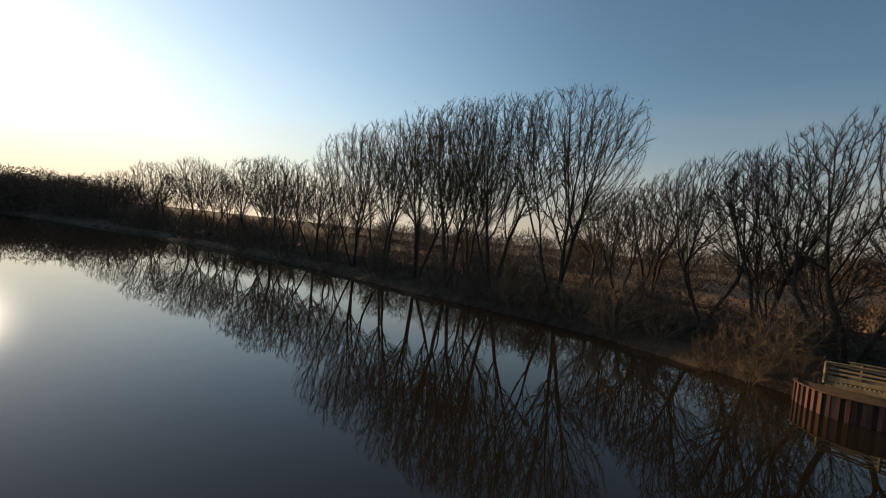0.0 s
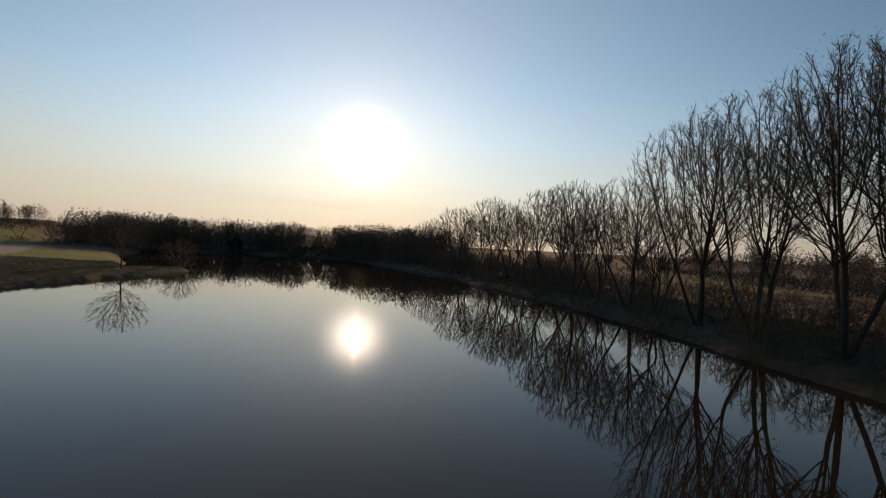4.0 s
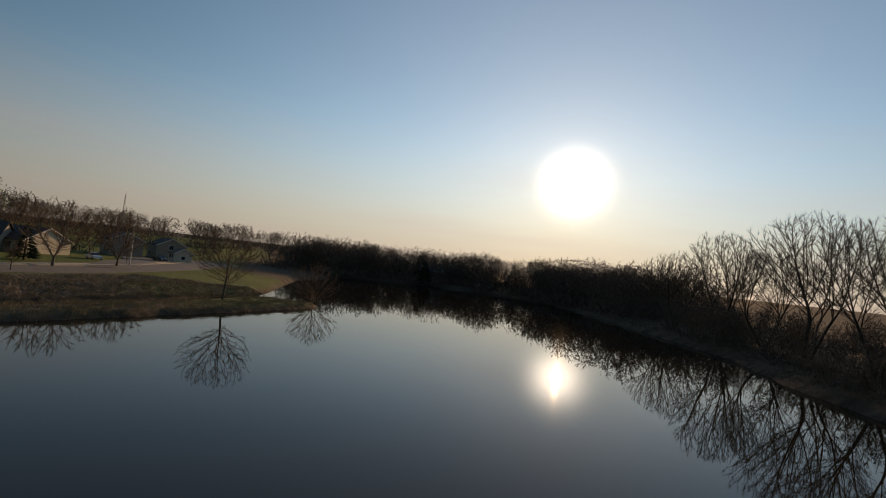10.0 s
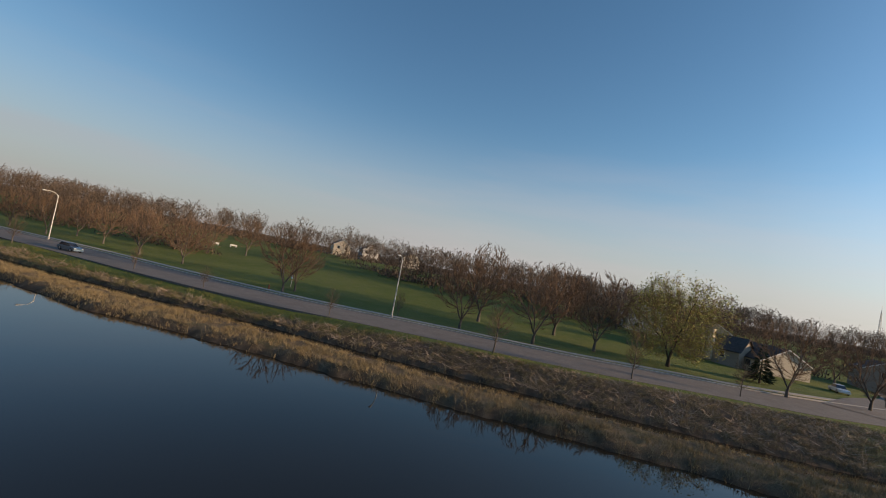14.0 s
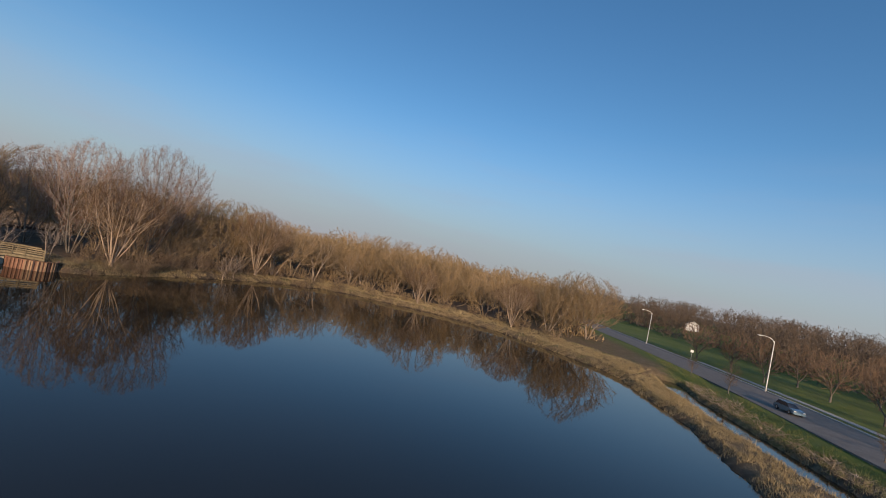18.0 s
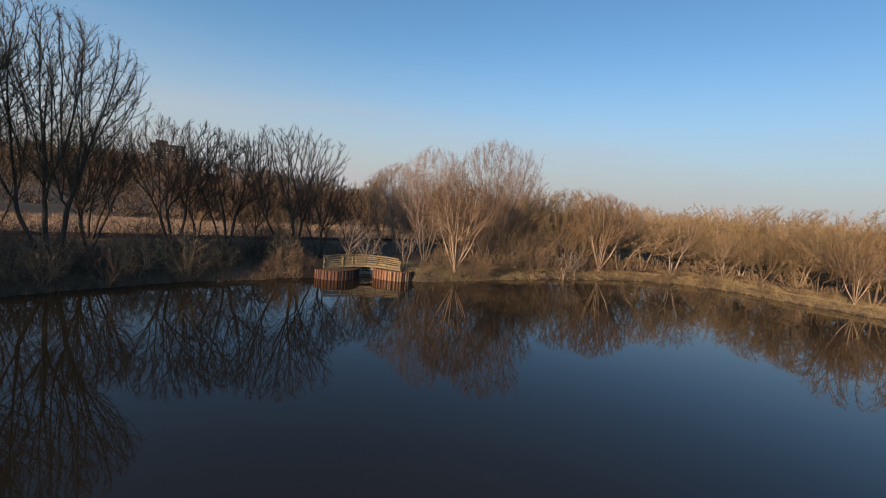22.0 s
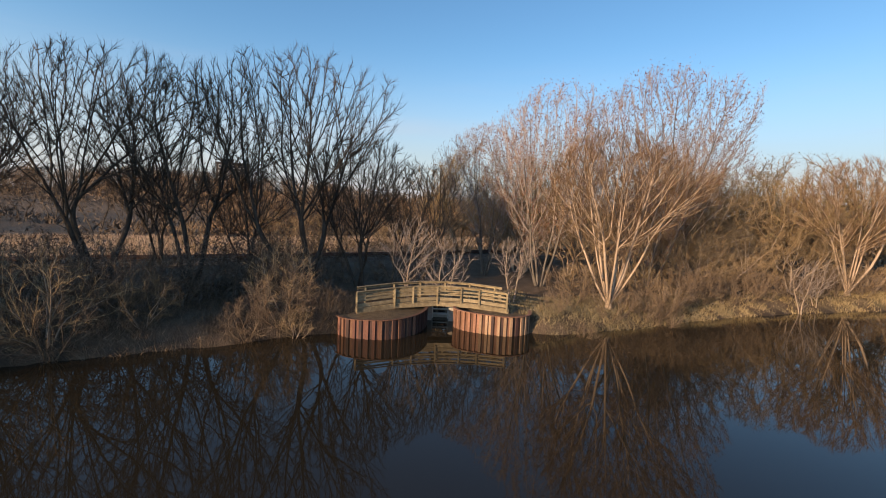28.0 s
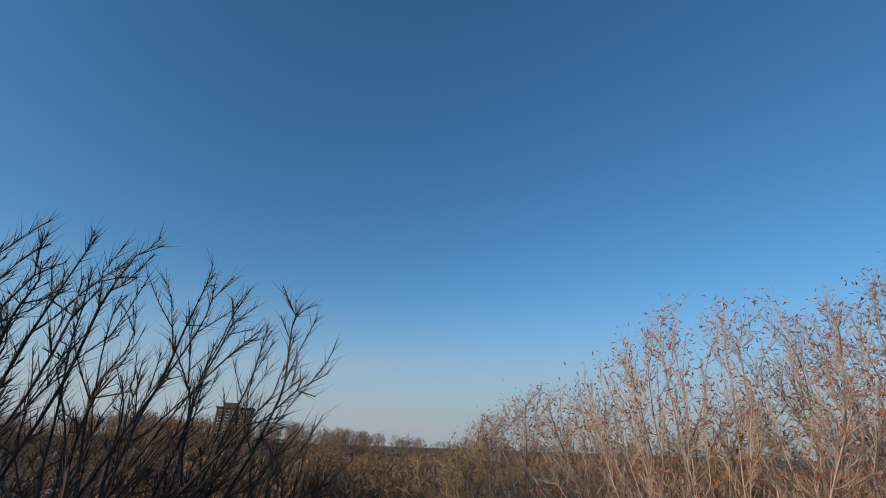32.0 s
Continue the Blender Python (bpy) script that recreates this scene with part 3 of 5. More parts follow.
tree_kind("willow_scrub", (51, 52, 53, 54, 55, 56), "bark_tan", "twig_olive", "bud_olive", height=11.5, width=11, outline=OVAL, aims=800, stems=4, lean=26, bole=0.2, step=0.46, rise=0.35, heart=0.3, jitter=0.1, hollow=0.1, gaps=3, tip_r=0.015, twigs=7, twig_len=0.7, twig_r=0.012,
          twig_angle=70, lift=0.1, buds=0.15, bud_size=0.14, coarse=True)
tree_kind("tan_scrub", (57, 58, 59), "bark_pale", "twig_tan", None, height=11, width=11, outline=OVAL, aims=720, stems=3, lean=24, bole=0.3, step=0.46, rise=0.4, heart=0.3, jitter=0.09, hollow=0.1, gaps=4, tip_r=0.015, twigs=8, twig_len=0.7, twig_r=0.011, twig_angle=65, lift=0.1, stout=0.05, coarse=True)
tree_kind("thicket", (65, 66, 67), "bark_tan", "twig_brown", None, height=6.5, width=5.5, outline=BUSH, aims=230, stems=5, lean=30, bole=0.15, step=0.36, rise=0.45, jitter=0.2, hollow=0.2, gaps=3, tip_r=0.01, swell=2.6, twigs=5, twig_len=0.55, twig_r=0.01, twig_angle=50, coarse=True)
tree_kind("tan_brush", (68, 69), "bark_tan", "twig_tan", None, height=5, width=5.5, outline=BUSH, aims=300, stems=6, lean=40, bole=0.12, step=0.32, rise=0.45, jitter=0.2, hollow=0.2, gaps=2, tip_r=0.012, swell=2.6, twigs=7, twig_len=0.55, twig_r=0.011, twig_angle=50, coarse=True)
tree_kind("maple", (61, 62, 63), "bark_grey", "twig_rust", None, height=9.8, width=8.6, outline=OVAL, aims=700, stems=5, lean=28, bole=0.3, fork=0.14, step=0.3, rise=0.55, heart=0.25, jitter=0.06, hollow=0.2, gaps=2, tip_r=0.011, twigs=8, twig_len=0.55, twig_r=0.01, lift=0.35, coarse=True)
tree_kind("lone_maple", (64, 60), "bark_grey", "twig_rust", None, height=9.8, width=8.4, outline=OVAL, aims=1000, stems=1, lean=6, bole=0.32, step=0.28, rise=0.5, heart=0.18, jitter=0.06, hollow=0.1, gaps=2, tip_r=0.008, swell=2.3, twigs=6, twig_len=0.5, twig_r=0.007, lift=0.35)
tree_kind("sapling", (71, 72), "bark_grey", "twig_brown", None, height=5.2, width=2.8, outline=OVAL, aims=260, stems=1, lean=8, bole=0.55, step=0.2, rise=0.5, jitter=0.06, hollow=0.2, gaps=2, tip_r=0.009, swell=2.5, twigs=3, twig_len=0.4, twig_r=0.008, lift=0.4)
tree_kind("shrub", (81, 82, 83, 84), "bark_tan", "twig_brown", None, height=2.8, width=3.8, outline=BUSH, aims=300, stems=8, lean=46, bole=0.15, step=0.18, rise=0.4, jitter=0.25, hollow=0.2, gaps=3, tip_r=0.008, swell=2.8, twigs=4, twig_len=0.4, twig_r=0.006, twig_angle=50, lift=0.1, coarse=True)
tree_kind("pale_shrub", (85, 86), "bark_pale", "twig_tan", None, height=3.6, width=4.6, outline=BUSH, aims=330, stems=7, lean=44, bole=0.2, step=0.22, rise=0.3, heart=0.1, jitter=0.25, hollow=0.1, gaps=3, tip_r=0.008, swell=2.7, twigs=4, twig_len=0.5, twig_r=0.007, twig_angle=50, lift=0.15, coarse=True)
tree_kind("weeping", (91,), "bark_dark", "twig_olive", "bud_green", height=14, width=14, outline=DOME, aims=1000, stems=4, lean=24, bole=0.3, fork=0.08, step=0.45, rise=0.35, heart=0.3, jitter=0.1, hollow=0.2, gaps=3, tip_r=0.015, twigs=7, twig_len=1.3, twig_r=0.014, twig_angle=60, lift=-0.6, buds=0.9, bud_size=0.28)
tree_kind("pale_sapling", (95, 96), "bark_pale", "twig_grey", None, height=6.2, width=4.6, outline=FAN, aims=240, stems=2, lean=20, bole=0.4, step=0.26, rise=0.45, jitter=0.16, hollow=0.1, gaps=5, tip_r=0.012, swell=2.6, twigs=2, twig_len=0.6, twig_r=0.008, lift=0.3)

rng = random.Random(5)


def row(key, spots, label, group, name="tree", category="tree", broad=1.0):
    """Plants (x, y, size, turn) in turn."""
    for n, spot in enumerate(spots):
        x, y, s = spot[:3]
        plant(key, x, y, s, spot[3] if len(spot) > 3 else rng.uniform(0, 360), label, category, group, name, n, wide=s * broad)


row("cottonwood", [(17.6, 42.2, 1.0), (11.2, 47.2, 1.0), (6.2, 50, 0.98), (1.8, 54.5, 0.96), (-3.4, 59.5, 0.94), (-8.4, 63.5, 0.9), (9, 57.5, 0.8)],
    "tall bare cottonwood with dark bark and opening buds", "tall trees on the lake bank", "cottonwood_tree")
row("boxelder", [(30.5, 36.8, 1.05), (32, 31.5, 1.0), (32.4, 23.9, 1.12), (35.8, 20.1, 0.8), (36.2, 15.8, 0.68), (29.5, 46, 0.95), (25.5, 43.5, 0.85), (25, 53, 0.9), (36.5, 36.5, 0.62), (35.5, 29, 0.6)],
    "bare dark boxelder with several leaning stems", "dark trees by the railway", "boxelder_tree")
row("boxelder", [(-13.6, 69, 0.85), (-17.8, 74, 1.12), (-24, 80, 0.9), (-28.5, 82.5, 1.2), (-37, 93, 1.25), (-44, 97, 0.9), (-50, 100, 1.1), (-61, 112, 1.3), (-69, 117, 1.0), (-77, 119, 1.2), (-88, 122, 1.0), (-35, 101, 0.9)],
    "bare dark boxelder with several leaning stems", "trees on the north bank", "boxelder_tree")
row("pale_elm", [(32.2, 1.45, 1.1, 40), (43.8, -25.9, 1.15, 10)], "pale-barked bare tree with many spreading stems at the water", "pale trees on the shore", "pale_tree")
row("aspen", [(39.5, 5, 0.92), (40.6, -4.8, 1.05), (44, 9.5, 0.78), (46, -10, 0.84)], "tall grey aspen with reddish catkins", "aspens behind the weir", "aspen_tree")
row("pale_sapling", [(31.8, 15.7, 1.0), (32.7, 13.4, 1.05), (32.9, 8.3, 0.8), (38.3, -17.3, 0.7), (40.1, -19.9, 0.7)], "slender pale young tree beside the water", "pale young trees", "young_tree")
# shrubs on the banks
row("shrub", [(15.3, 36.2, 1.4), (23.8, 23.8, 0.9), (25.6, 22.6, 1.3), (9.0, 42.6, 1.4), (5.5, 46, 1.5), (19.8, 31, 1.1), (12, 40, 1.2), (26.8, 20.6, 0.8), (-3, 54, 1.5), (31, 1.5, 0.9), (33, -2.5, 1.1), (35.5, -5.5, 1.2), (38, -8.5, 1.1), (42.5, -15, 1.1), (45.5, -21, 0.9), (45.5, -28, 1.3), (29.8, 5.8, 0.6), (41, -36, 0.8), (33, 4, 1.2)],
    "tangled leafless shrub at the water's edge", "shrubs on the banks", "shrub", "shrub")
row("shrub", [(36, 0, 1.3), (-12, 62, 1.4), (-22, 70, 1.4), (-33, 79, 1.5), (32, -1, 0.8), (34.3, -4.2, 0.9), (36.2, -7.5, 1.0), (37.2, -10, 0.8), (38.6, -12.6, 1.1), (39.6, -15, 0.9), (40.5, -18, 0.9), (41.8, -21, 0.8), (43, -24, 1.0), (43.4, -27, 0.9), (43.8, -31, 1.0), (42.6, -38, 0.9), (39.5, -44, 1.0), (34.5, -49.5, 0.9), (28, 4.2, 0.5), (31.5, -2.5, 0.7)],
    "tangled leafless shrub at the water's edge", "shrubs on the banks", "shrub", "shrub")
row("pale_shrub", [(17.8, 35.0, 1.1), (20.2, 31.6, 1.25), (22.6, 28.6, 0.8), (27.6, 23.2, 1.15), (12.8, 39.6, 1.0), (33.4, -3.2, 0.75), (24.9, 21.6, 0.55)], "pale tangled leafless bush leaning over the water", "pale bushes on the bank", "bush", "bush")
# mixed woods round the southern shore
def spread(seed, area, count, gap, keep):
    """Places at least gap apart where keep(x, y, shore, road, rail) holds, nearest the shore first."""
    rg = np.random.default_rng(seed)
    x, y = rg.uniform(area[0], area[1], count), rg.uniform(area[2], area[3], count)
    ds = shore(x, y)
    (dr, rs), (dt, ts) = line_distance(x, y, ROAD), line_distance(x, y, RAIL)
    ok = keep(x, y, ds, dr * rs, dt * ts)
    out = []
    for a, b, d in zip(x[ok], y[ok], ds[ok]):
        if all((a - p) ** 2 + (b - q) ** 2 > gap * gap for p, q, _ in out):
            out.append((a, b, d))
    return [(float(a), float(b)) for a, b, _ in sorted(out, key=lambda p: p[2])]


south = spread(7, (-60, 90, -120, 12), 1500, 4.0, lambda x, y, d, r, t: (d > 5) & (d < 30) & (r < -17) & (x + 0.2 * y > -21) & ~((x < 46) & (y > -10)))
row("willow_scrub", [(x, y, rng.uniform(0.62, 1.3)) for n, (x, y) in enumerate(south[:100]) if n % 3], "bare tan and olive woodland tree in thicket", "woods on the south shore", "woodland_tree", broad=1.15)
row("tan_scrub", [(x, y, rng.uniform(0.75, 1.25)) for n, (x, y) in enumerate(south[:100]) if n % 3 == 0], "bare woodland tree with pale trunk and tan twigs", "woods on the south shore", "woodland_tree", broad=1.15)
low = spread(8, (-30, 60, -75, 6), 900, 3.4, lambda x, y, d, r, t: (d > 3.6) & (d < 10) & (r < -17) & (x + 0.2 * y > -21))
row("tan_brush", [(x, y, rng.uniform(0.3, 0.75)) for x, y in low[:34]], "tan leafless bush at the edge of the woods", "bushes below the woods", "bush", "bush", broad=1.2)
brush = spread(9, (-90, 60, 14, 128), 2500, 3.0, lambda x, y, d, r, t: (d > 2.2) & (d < 20) & (t < -4.5) & ((x > -20) | (y > 62)) & (np.hypot(x - 28, y - 14) > 8))
row("thicket", [(x, y, rng.uniform(0.4, 0.75) + 0.12 * (y > 70)) for x, y in brush[:170]], "dark leafless undergrowth sapling on the bank", "undergrowth on the banks", "undergrowth_sapling", broad=1.25)
row("tan_scrub", [(42, -3, 0.6), (45, 1, 0.62), (39.5, -8.5, 0.5), (43.5, -9.5, 0.6), (41.5, -13, 0.55), (45, -15.5, 0.6), (47.5, -5, 0.66), (44, -20.5, 0.6), (48, -12, 0.7), (47, 6, 0.6), (42.5, 14, 0.5)],
    "low tan leafless tree between taller trees", "scrub behind the weir", "scrub_tree", broad=1.2)
row("pale_elm", [(6, -65.5, 0.85), (27, -57.5, 0.8)], "pale bare tree with upright stems above the bank", "pale trees on the shore", "pale_tree")
# park and street trees
row("maple", [(-70, -34.8, 1.12), (-73.5, -39, 0.95), (-59.5, -63.5, 0.95), (-52.9, -73, 1.05), (-47, -88, 0.95), (-62, -84, 1.0), (-90, -14, 1.15), (-98, -6.5, 1.25), (-110, -4, 1.3), (-121, 18.5, 1.1), (-103, -24, 1.5), (-37, -92, 0.9),
               (-42, -100, 0.95), (-54, -96, 1.0), (-30, -102, 0.9), (-70, -98, 1.0), (-115, -16, 1.4), (-133, 25, 1.1), (-22, -108, 0.9), (-80, -100, 1.1), (-148, -16, 1.2), (-151, -25, 1.3), (-143, -7, 1.0), (-146, -32, 1.2), (-166, 2, 1.2), (-170, 14, 1.1)],
    "round-crowned bare park tree with reddish twigs on the lawn", "park trees", "park_tree")
row("lone_maple", [(-96.5, 42, 1.08), (-104.5, 55.5, 0.85)], "bare tree alone on the lake spit", "trees on the spit", "spit_tree")
row("sapling", [(-82.5, 1.0, 1.2), (-95, 10.8, 1.15), (-107.5, 17.5, 0.9), (-57.5, -28.5, 0.6), (-50.4, -40.5, 0.7), (-35.4, -59.5, 0.95), (-28.5, -69, 0.7), (-69.5, -15, 0.7), (-145, 25, 0.9), (-84, -22, 0.8)],
    "slim young street tree on the grass verge", "young street trees", "young_tree")
row("weeping", [(-119, 3.5, 1.06)], "willow in fresh yellow-green leaf by the houses", "", "willow_tree")


# ---- building blocks ----
def part(name, bm, material, parent=None, label=""):
    """Links a bmesh as one mesh object under a thing."""
    me = bpy.data.meshes.new(name)
    bm.to_mesh(me)
    bm.free()
    me.materials.append(M[material])
    ob = new(name, me)
    ob.parent = parent
    return tagged(ob, label)


def box(bm, x, y, z, at=(0, 0, 0), turn=(0, 0, 0), bevel=0.0):
    """A box of that size, its base's middle at `at`, with bevelled edges."""
    m = pose(*at, *turn) @ Matrix.Translation((0, 0, z / 2)) @ Matrix.Diagonal((x, y, z, 1))
    made = bmesh.ops.create_cube(bm, size=1, matrix=m)["verts"]
    if bevel:
        edges = list({e for v in made for e in v.link_edges})
        bmesh.ops.bevel(bm, geom=edges, offset=bevel, segments=1, affect="EDGES")
    return bm


def cyl(bm, r0, r1, h, at=(0, 0, 0), turn=(0, 0, 0), sides=12):
    bmesh.ops.create_cone(bm, cap_ends=True, segments=sides, radius1=r0, radius2=r1, depth=h, matrix=pose(*at, *turn) @ Matrix.Translation((0, 0, h / 2)))
    return bm


def prism(bm, outline, depth, m=None):
    """A flat outline in x and z, pushed back along y."""
    a = [bm.verts.new((x, 0, z)) for x, z in outline]
    b = [bm.verts.new((x, depth, z)) for x, z in outline]
    n = len(a)
    bm.faces.new(a)
    bm.faces.new(b[::-1])
    for i in range(n):
        bm.faces.new((a[i], b[i], b[(i + 1) % n], a[(i + 1) % n]))
    bmesh.ops.recalc_face_normals(bm, faces=bm.faces[:])
    if m is not None:
        bmesh.ops.transform(bm, matrix=m, verts=bm.verts[:])
    return bm


def bar(bm, p, q, w, h, bevel=0.0):
    """A bar of section w by h from p to q, its long side upright."""
    p, q = Vector(p), Vector(q)
    d = q - p
    side = d.cross(Vector((0, 0, 1))).normalized() if abs(d.normalized().z) < 0.99 else Vector((1, 0, 0))
    up = side.cross(d).normalized()
    rot = Matrix((d.normalized(), side, up)).transposed().to_4x4()
    m = Matrix.Translation((p + q) / 2) @ rot @ Matrix.Diagonal((d.length, w, h, 1))
    made = bmesh.ops.create_cube(bm, size=1, matrix=m)["verts"]
    if bevel:
        bmesh.ops.bevel(bm, geom=list({e for v in made for e in v.link_edges}), offset=bevel, segments=1, affect="EDGES")
    return bm


def curve_points(line, step):
    """Points at even steps along a smooth curve through a polyline."""
    p = np.vstack([2 * line[0] - line[1], line, 2 * line[-1] - line[-2]])
    out = []
    for i in range(1, len(p) - 2):
        n = max(2, int(np.linalg.norm(p[i + 1] - p[i]) / step))
        for t in np.arange(n) / n:
            out.append(0.5 * (2 * p[i] + (p[i + 1] - p[i - 1]) * t + (2 * p[i - 1] - 5 * p[i] + 4 * p[i + 1] - p[i + 2]) * t ** 2 + (3 * p[i] - p[i - 1] - 3 * p[i + 1] + p[i + 2]) * t ** 3))
    out.append(p[-2])
    return np.array(out)


def strip(name, line, profile, mats, step=2.0):
    """A band swept along a polyline: profile is rows of (offset to the left, height)."""
    c = curve_points(line, step)
    t = unit(np.gradient(c, axis=0))
    left = np.stack([-t[:, 1], t[:, 0]], 1)
    prof = np.array(profile)
    v = np.concatenate([np.concatenate([c + left * o, np.full((len(c), 1), z)], 1)[:, None] for o, z in prof], 1)
    n, k = v.shape[:2]
    i = np.arange(n * k).reshape(n, k)
    q = np.stack([i[:-1, :-1], i[1:, :-1], i[1:, 1:], i[:-1, 1:]], -1).reshape(-1, 4)[:, ::-1]
    return mesh_of(name, v.reshape(-1, 3), q, mats=mats, smooth_shade=False)


M["asphalt"] = plain("asphalt", (0.165, 0.148, 0.132), (0.22, 0.198, 0.178), 0.6, rough=0.9, dist=0.004)
M["ground_fill"] = plain("ground_fill", (0.09, 0.065, 0.04), (0.18, 0.135, 0.08), 3.0, dist=0.05, bump=0.7)
M["concrete"] = plain("concrete", (0.38, 0.35, 0.31), (0.5, 0.47, 0.42), 1.5, rough=0.85, dist=0.004)
M["ballast"] = plain("ballast", (0.17, 0.14, 0.11), (0.28, 0.235, 0.19), 6.0, bump=0.9, dist=0.08)
M["rail_steel"] = plain("rail_steel", (0.1, 0.06, 0.045), (0.16, 0.1, 0.075), 4.0, rough=0.6, metal=0.6)
M["sleeper"] = plain("sleeper", (0.07, 0.055, 0.045), (0.12, 0.1, 0.08), 3.0, vary=0.3)
M["rust_pile"] = plain("rust_pile", (0.16, 0.08, 0.052), (0.27, 0.145, 0.095), 1.6, rough=0.8, stretch=(2, 2, 0.5), vary=0.45, dist=0.01)
M["rust_maroon"] = plain("rust_maroon", (0.12, 0.055, 0.042), (0.19, 0.095, 0.07), 1.6, rough=0.8, stretch=(2, 2, 0.5), vary=0.5, dist=0.01)
M["pile_dark"] = plain("pile_dark", (0.03, 0.02, 0.02), (0.08, 0.04, 0.033), 1.8, rough=0.7, stretch=(2, 2, 0.5), vary=0.3)
M["rust_buff"] = plain("rust_buff", (0.25, 0.16, 0.1), (0.36, 0.24, 0.155), 1.6, rough=0.8, stretch=(2, 2, 0.5), vary=0.2)
M["fence_wood"] = plain("fence_wood", (0.19, 0.15, 0.09), (0.36, 0.29, 0.18), 3.0, rough=0.85, vary=0.18, dist=0.006)
M["galvanised"] = plain("galvanised", (0.5, 0.5, 0.49), (0.62, 0.62, 0.6), 3.0, rough=0.45, metal=0.5)
M["siding_cream"] = plain("siding_cream", (0.6, 0.52, 0.4), (0.68, 0.6, 0.47), 1.0, stretch=(0.3, 0.3, 12), dist=0.01)
M["siding_tan"] = plain("siding_tan", (0.3, 0.26, 0.21), (0.38, 0.33, 0.27), 1.0, stretch=(0.3, 0.3, 12), dist=0.01)
M["siding_white"] = plain("siding_white", (0.66, 0.65, 0.62), (0.75, 0.74, 0.72), 1.0, stretch=(0.3, 0.3, 12), dist=0.01)
M["siding_brown"] = plain("siding_brown", (0.06, 0.052, 0.05), (0.085, 0.075, 0.07), 1.0, stretch=(0.3, 0.3, 12), dist=0.01)
M["shingle"] = plain("shingle", (0.055, 0.05, 0.05), (0.1, 0.09, 0.085), 2.5, dist=0.02)
M["shingle_brown"] = plain("shingle_brown", (0.13, 0.09, 0.07), (0.19, 0.14, 0.11), 2.5, dist=0.02)
M["pane"] = plain("pane", (0.03, 0.035, 0.045), (0.05, 0.055, 0.065), 1.0, rough=0.08, spec=0.6, bump=0.0)
M["trim_white"] = plain("trim_white", (0.72, 0.71, 0.68), (0.8, 0.79, 0.76), 2.0, rough=0.6)
M["car_blue"] = plain("car_blue", (0.16, 0.25, 0.33), (0.18, 0.27, 0.35), 1.0, rough=0.25, metal=0.4, bump=0.0, spec=0.6)
M["car_white"] = plain("car_white", (0.7, 0.7, 0.69), (0.75, 0.75, 0.74), 1.0, rough=0.25, bump=0.0, spec=0.6)
M["car_dark"] = plain("car_dark", (0.03, 0.035, 0.05), (0.04, 0.045, 0.06), 1.0, rough=0.2, bump=0.0, spec=0.6)
M["tyre"] = plain("tyre", (0.015, 0.015, 0.015), (0.03, 0.03, 0.03), 5.0)
M["rim"] = plain("rim", (0.45, 0.45, 0.46), (0.55, 0.55, 0.56), 5.0, rough=0.3, metal=0.8)
M["lamp_red"] = plain("lamp_red", (0.35, 0.03, 0.02), (0.4, 0.04, 0.03), 3.0, rough=0.3)
M["lamp_clear"] = plain("lamp_clear", (0.6, 0.6, 0.58), (0.7, 0.7, 0.68), 3.0, rough=0.15)
M["hydrant_red"] = plain("hydrant_red", (0.5, 0.12, 0.05), (0.58, 0.17, 0.08), 4.0, rough=0.5)
M["sign_blue"] = plain("sign_blue", (0.03, 0.22, 0.4), (0.04, 0.26, 0.45), 3.0, rough=0.4)
# near-black: painted shade in the culvert mouth, and joints of the garage door
M["shade_dark"] = plain("shade_dark", (0.03, 0.03, 0.03), (0.05, 0.048, 0.045), 2.0)


# ---- road, kerbs and path ----
def build_roads():
    z, w = ROAD_Z, ROAD_HALF
    tagged(new("road", strip("road", ROAD, [(-w, z - 0.3), (-w, z - 0.02), (0, z + 0.05), (w, z - 0.02), (w, z - 0.3)], (M["asphalt"],))), "worn grey asphalt road along the park", "road", kind="structure")
    for n, s in (("kerb_west", 1),):
        prof = [(s * w, z - 0.3), (s * w, z + 0.1), (s * (w + 0.16), z + 0.12), (s * (w + 0.5), z + 0.11), (s * (w + 0.5), z - 0.3)]
        tagged(new(n, strip(n, ROAD, prof[:: s], (M["concrete"],))), "pale concrete kerb beside the road", "kerb", kind="structure")
    prof = [(7.6, z - 0.2), (7.6, z + 0.05), (8.9, z + 0.06), (8.9, z - 0.2)]
    tagged(new("pavement", strip("pavement", ROAD[3:], prof, (M["concrete"],))), "narrow pale concrete footway beside the lawn", "pavement", kind="structure")
    side = np.array([(-126, 25), (-145, 24), (-168, 25), (-200, 16)])
    tagged(new("road_side", strip("road_side", side, [(-3.6, 1.5), (-3.6, z + 0.06), (0, z + 0.1), (3.6, z + 0.06), (3.6, 1.5)], (M["asphalt"],))), "grey asphalt side street between houses", "road", kind="structure")


build_roads()


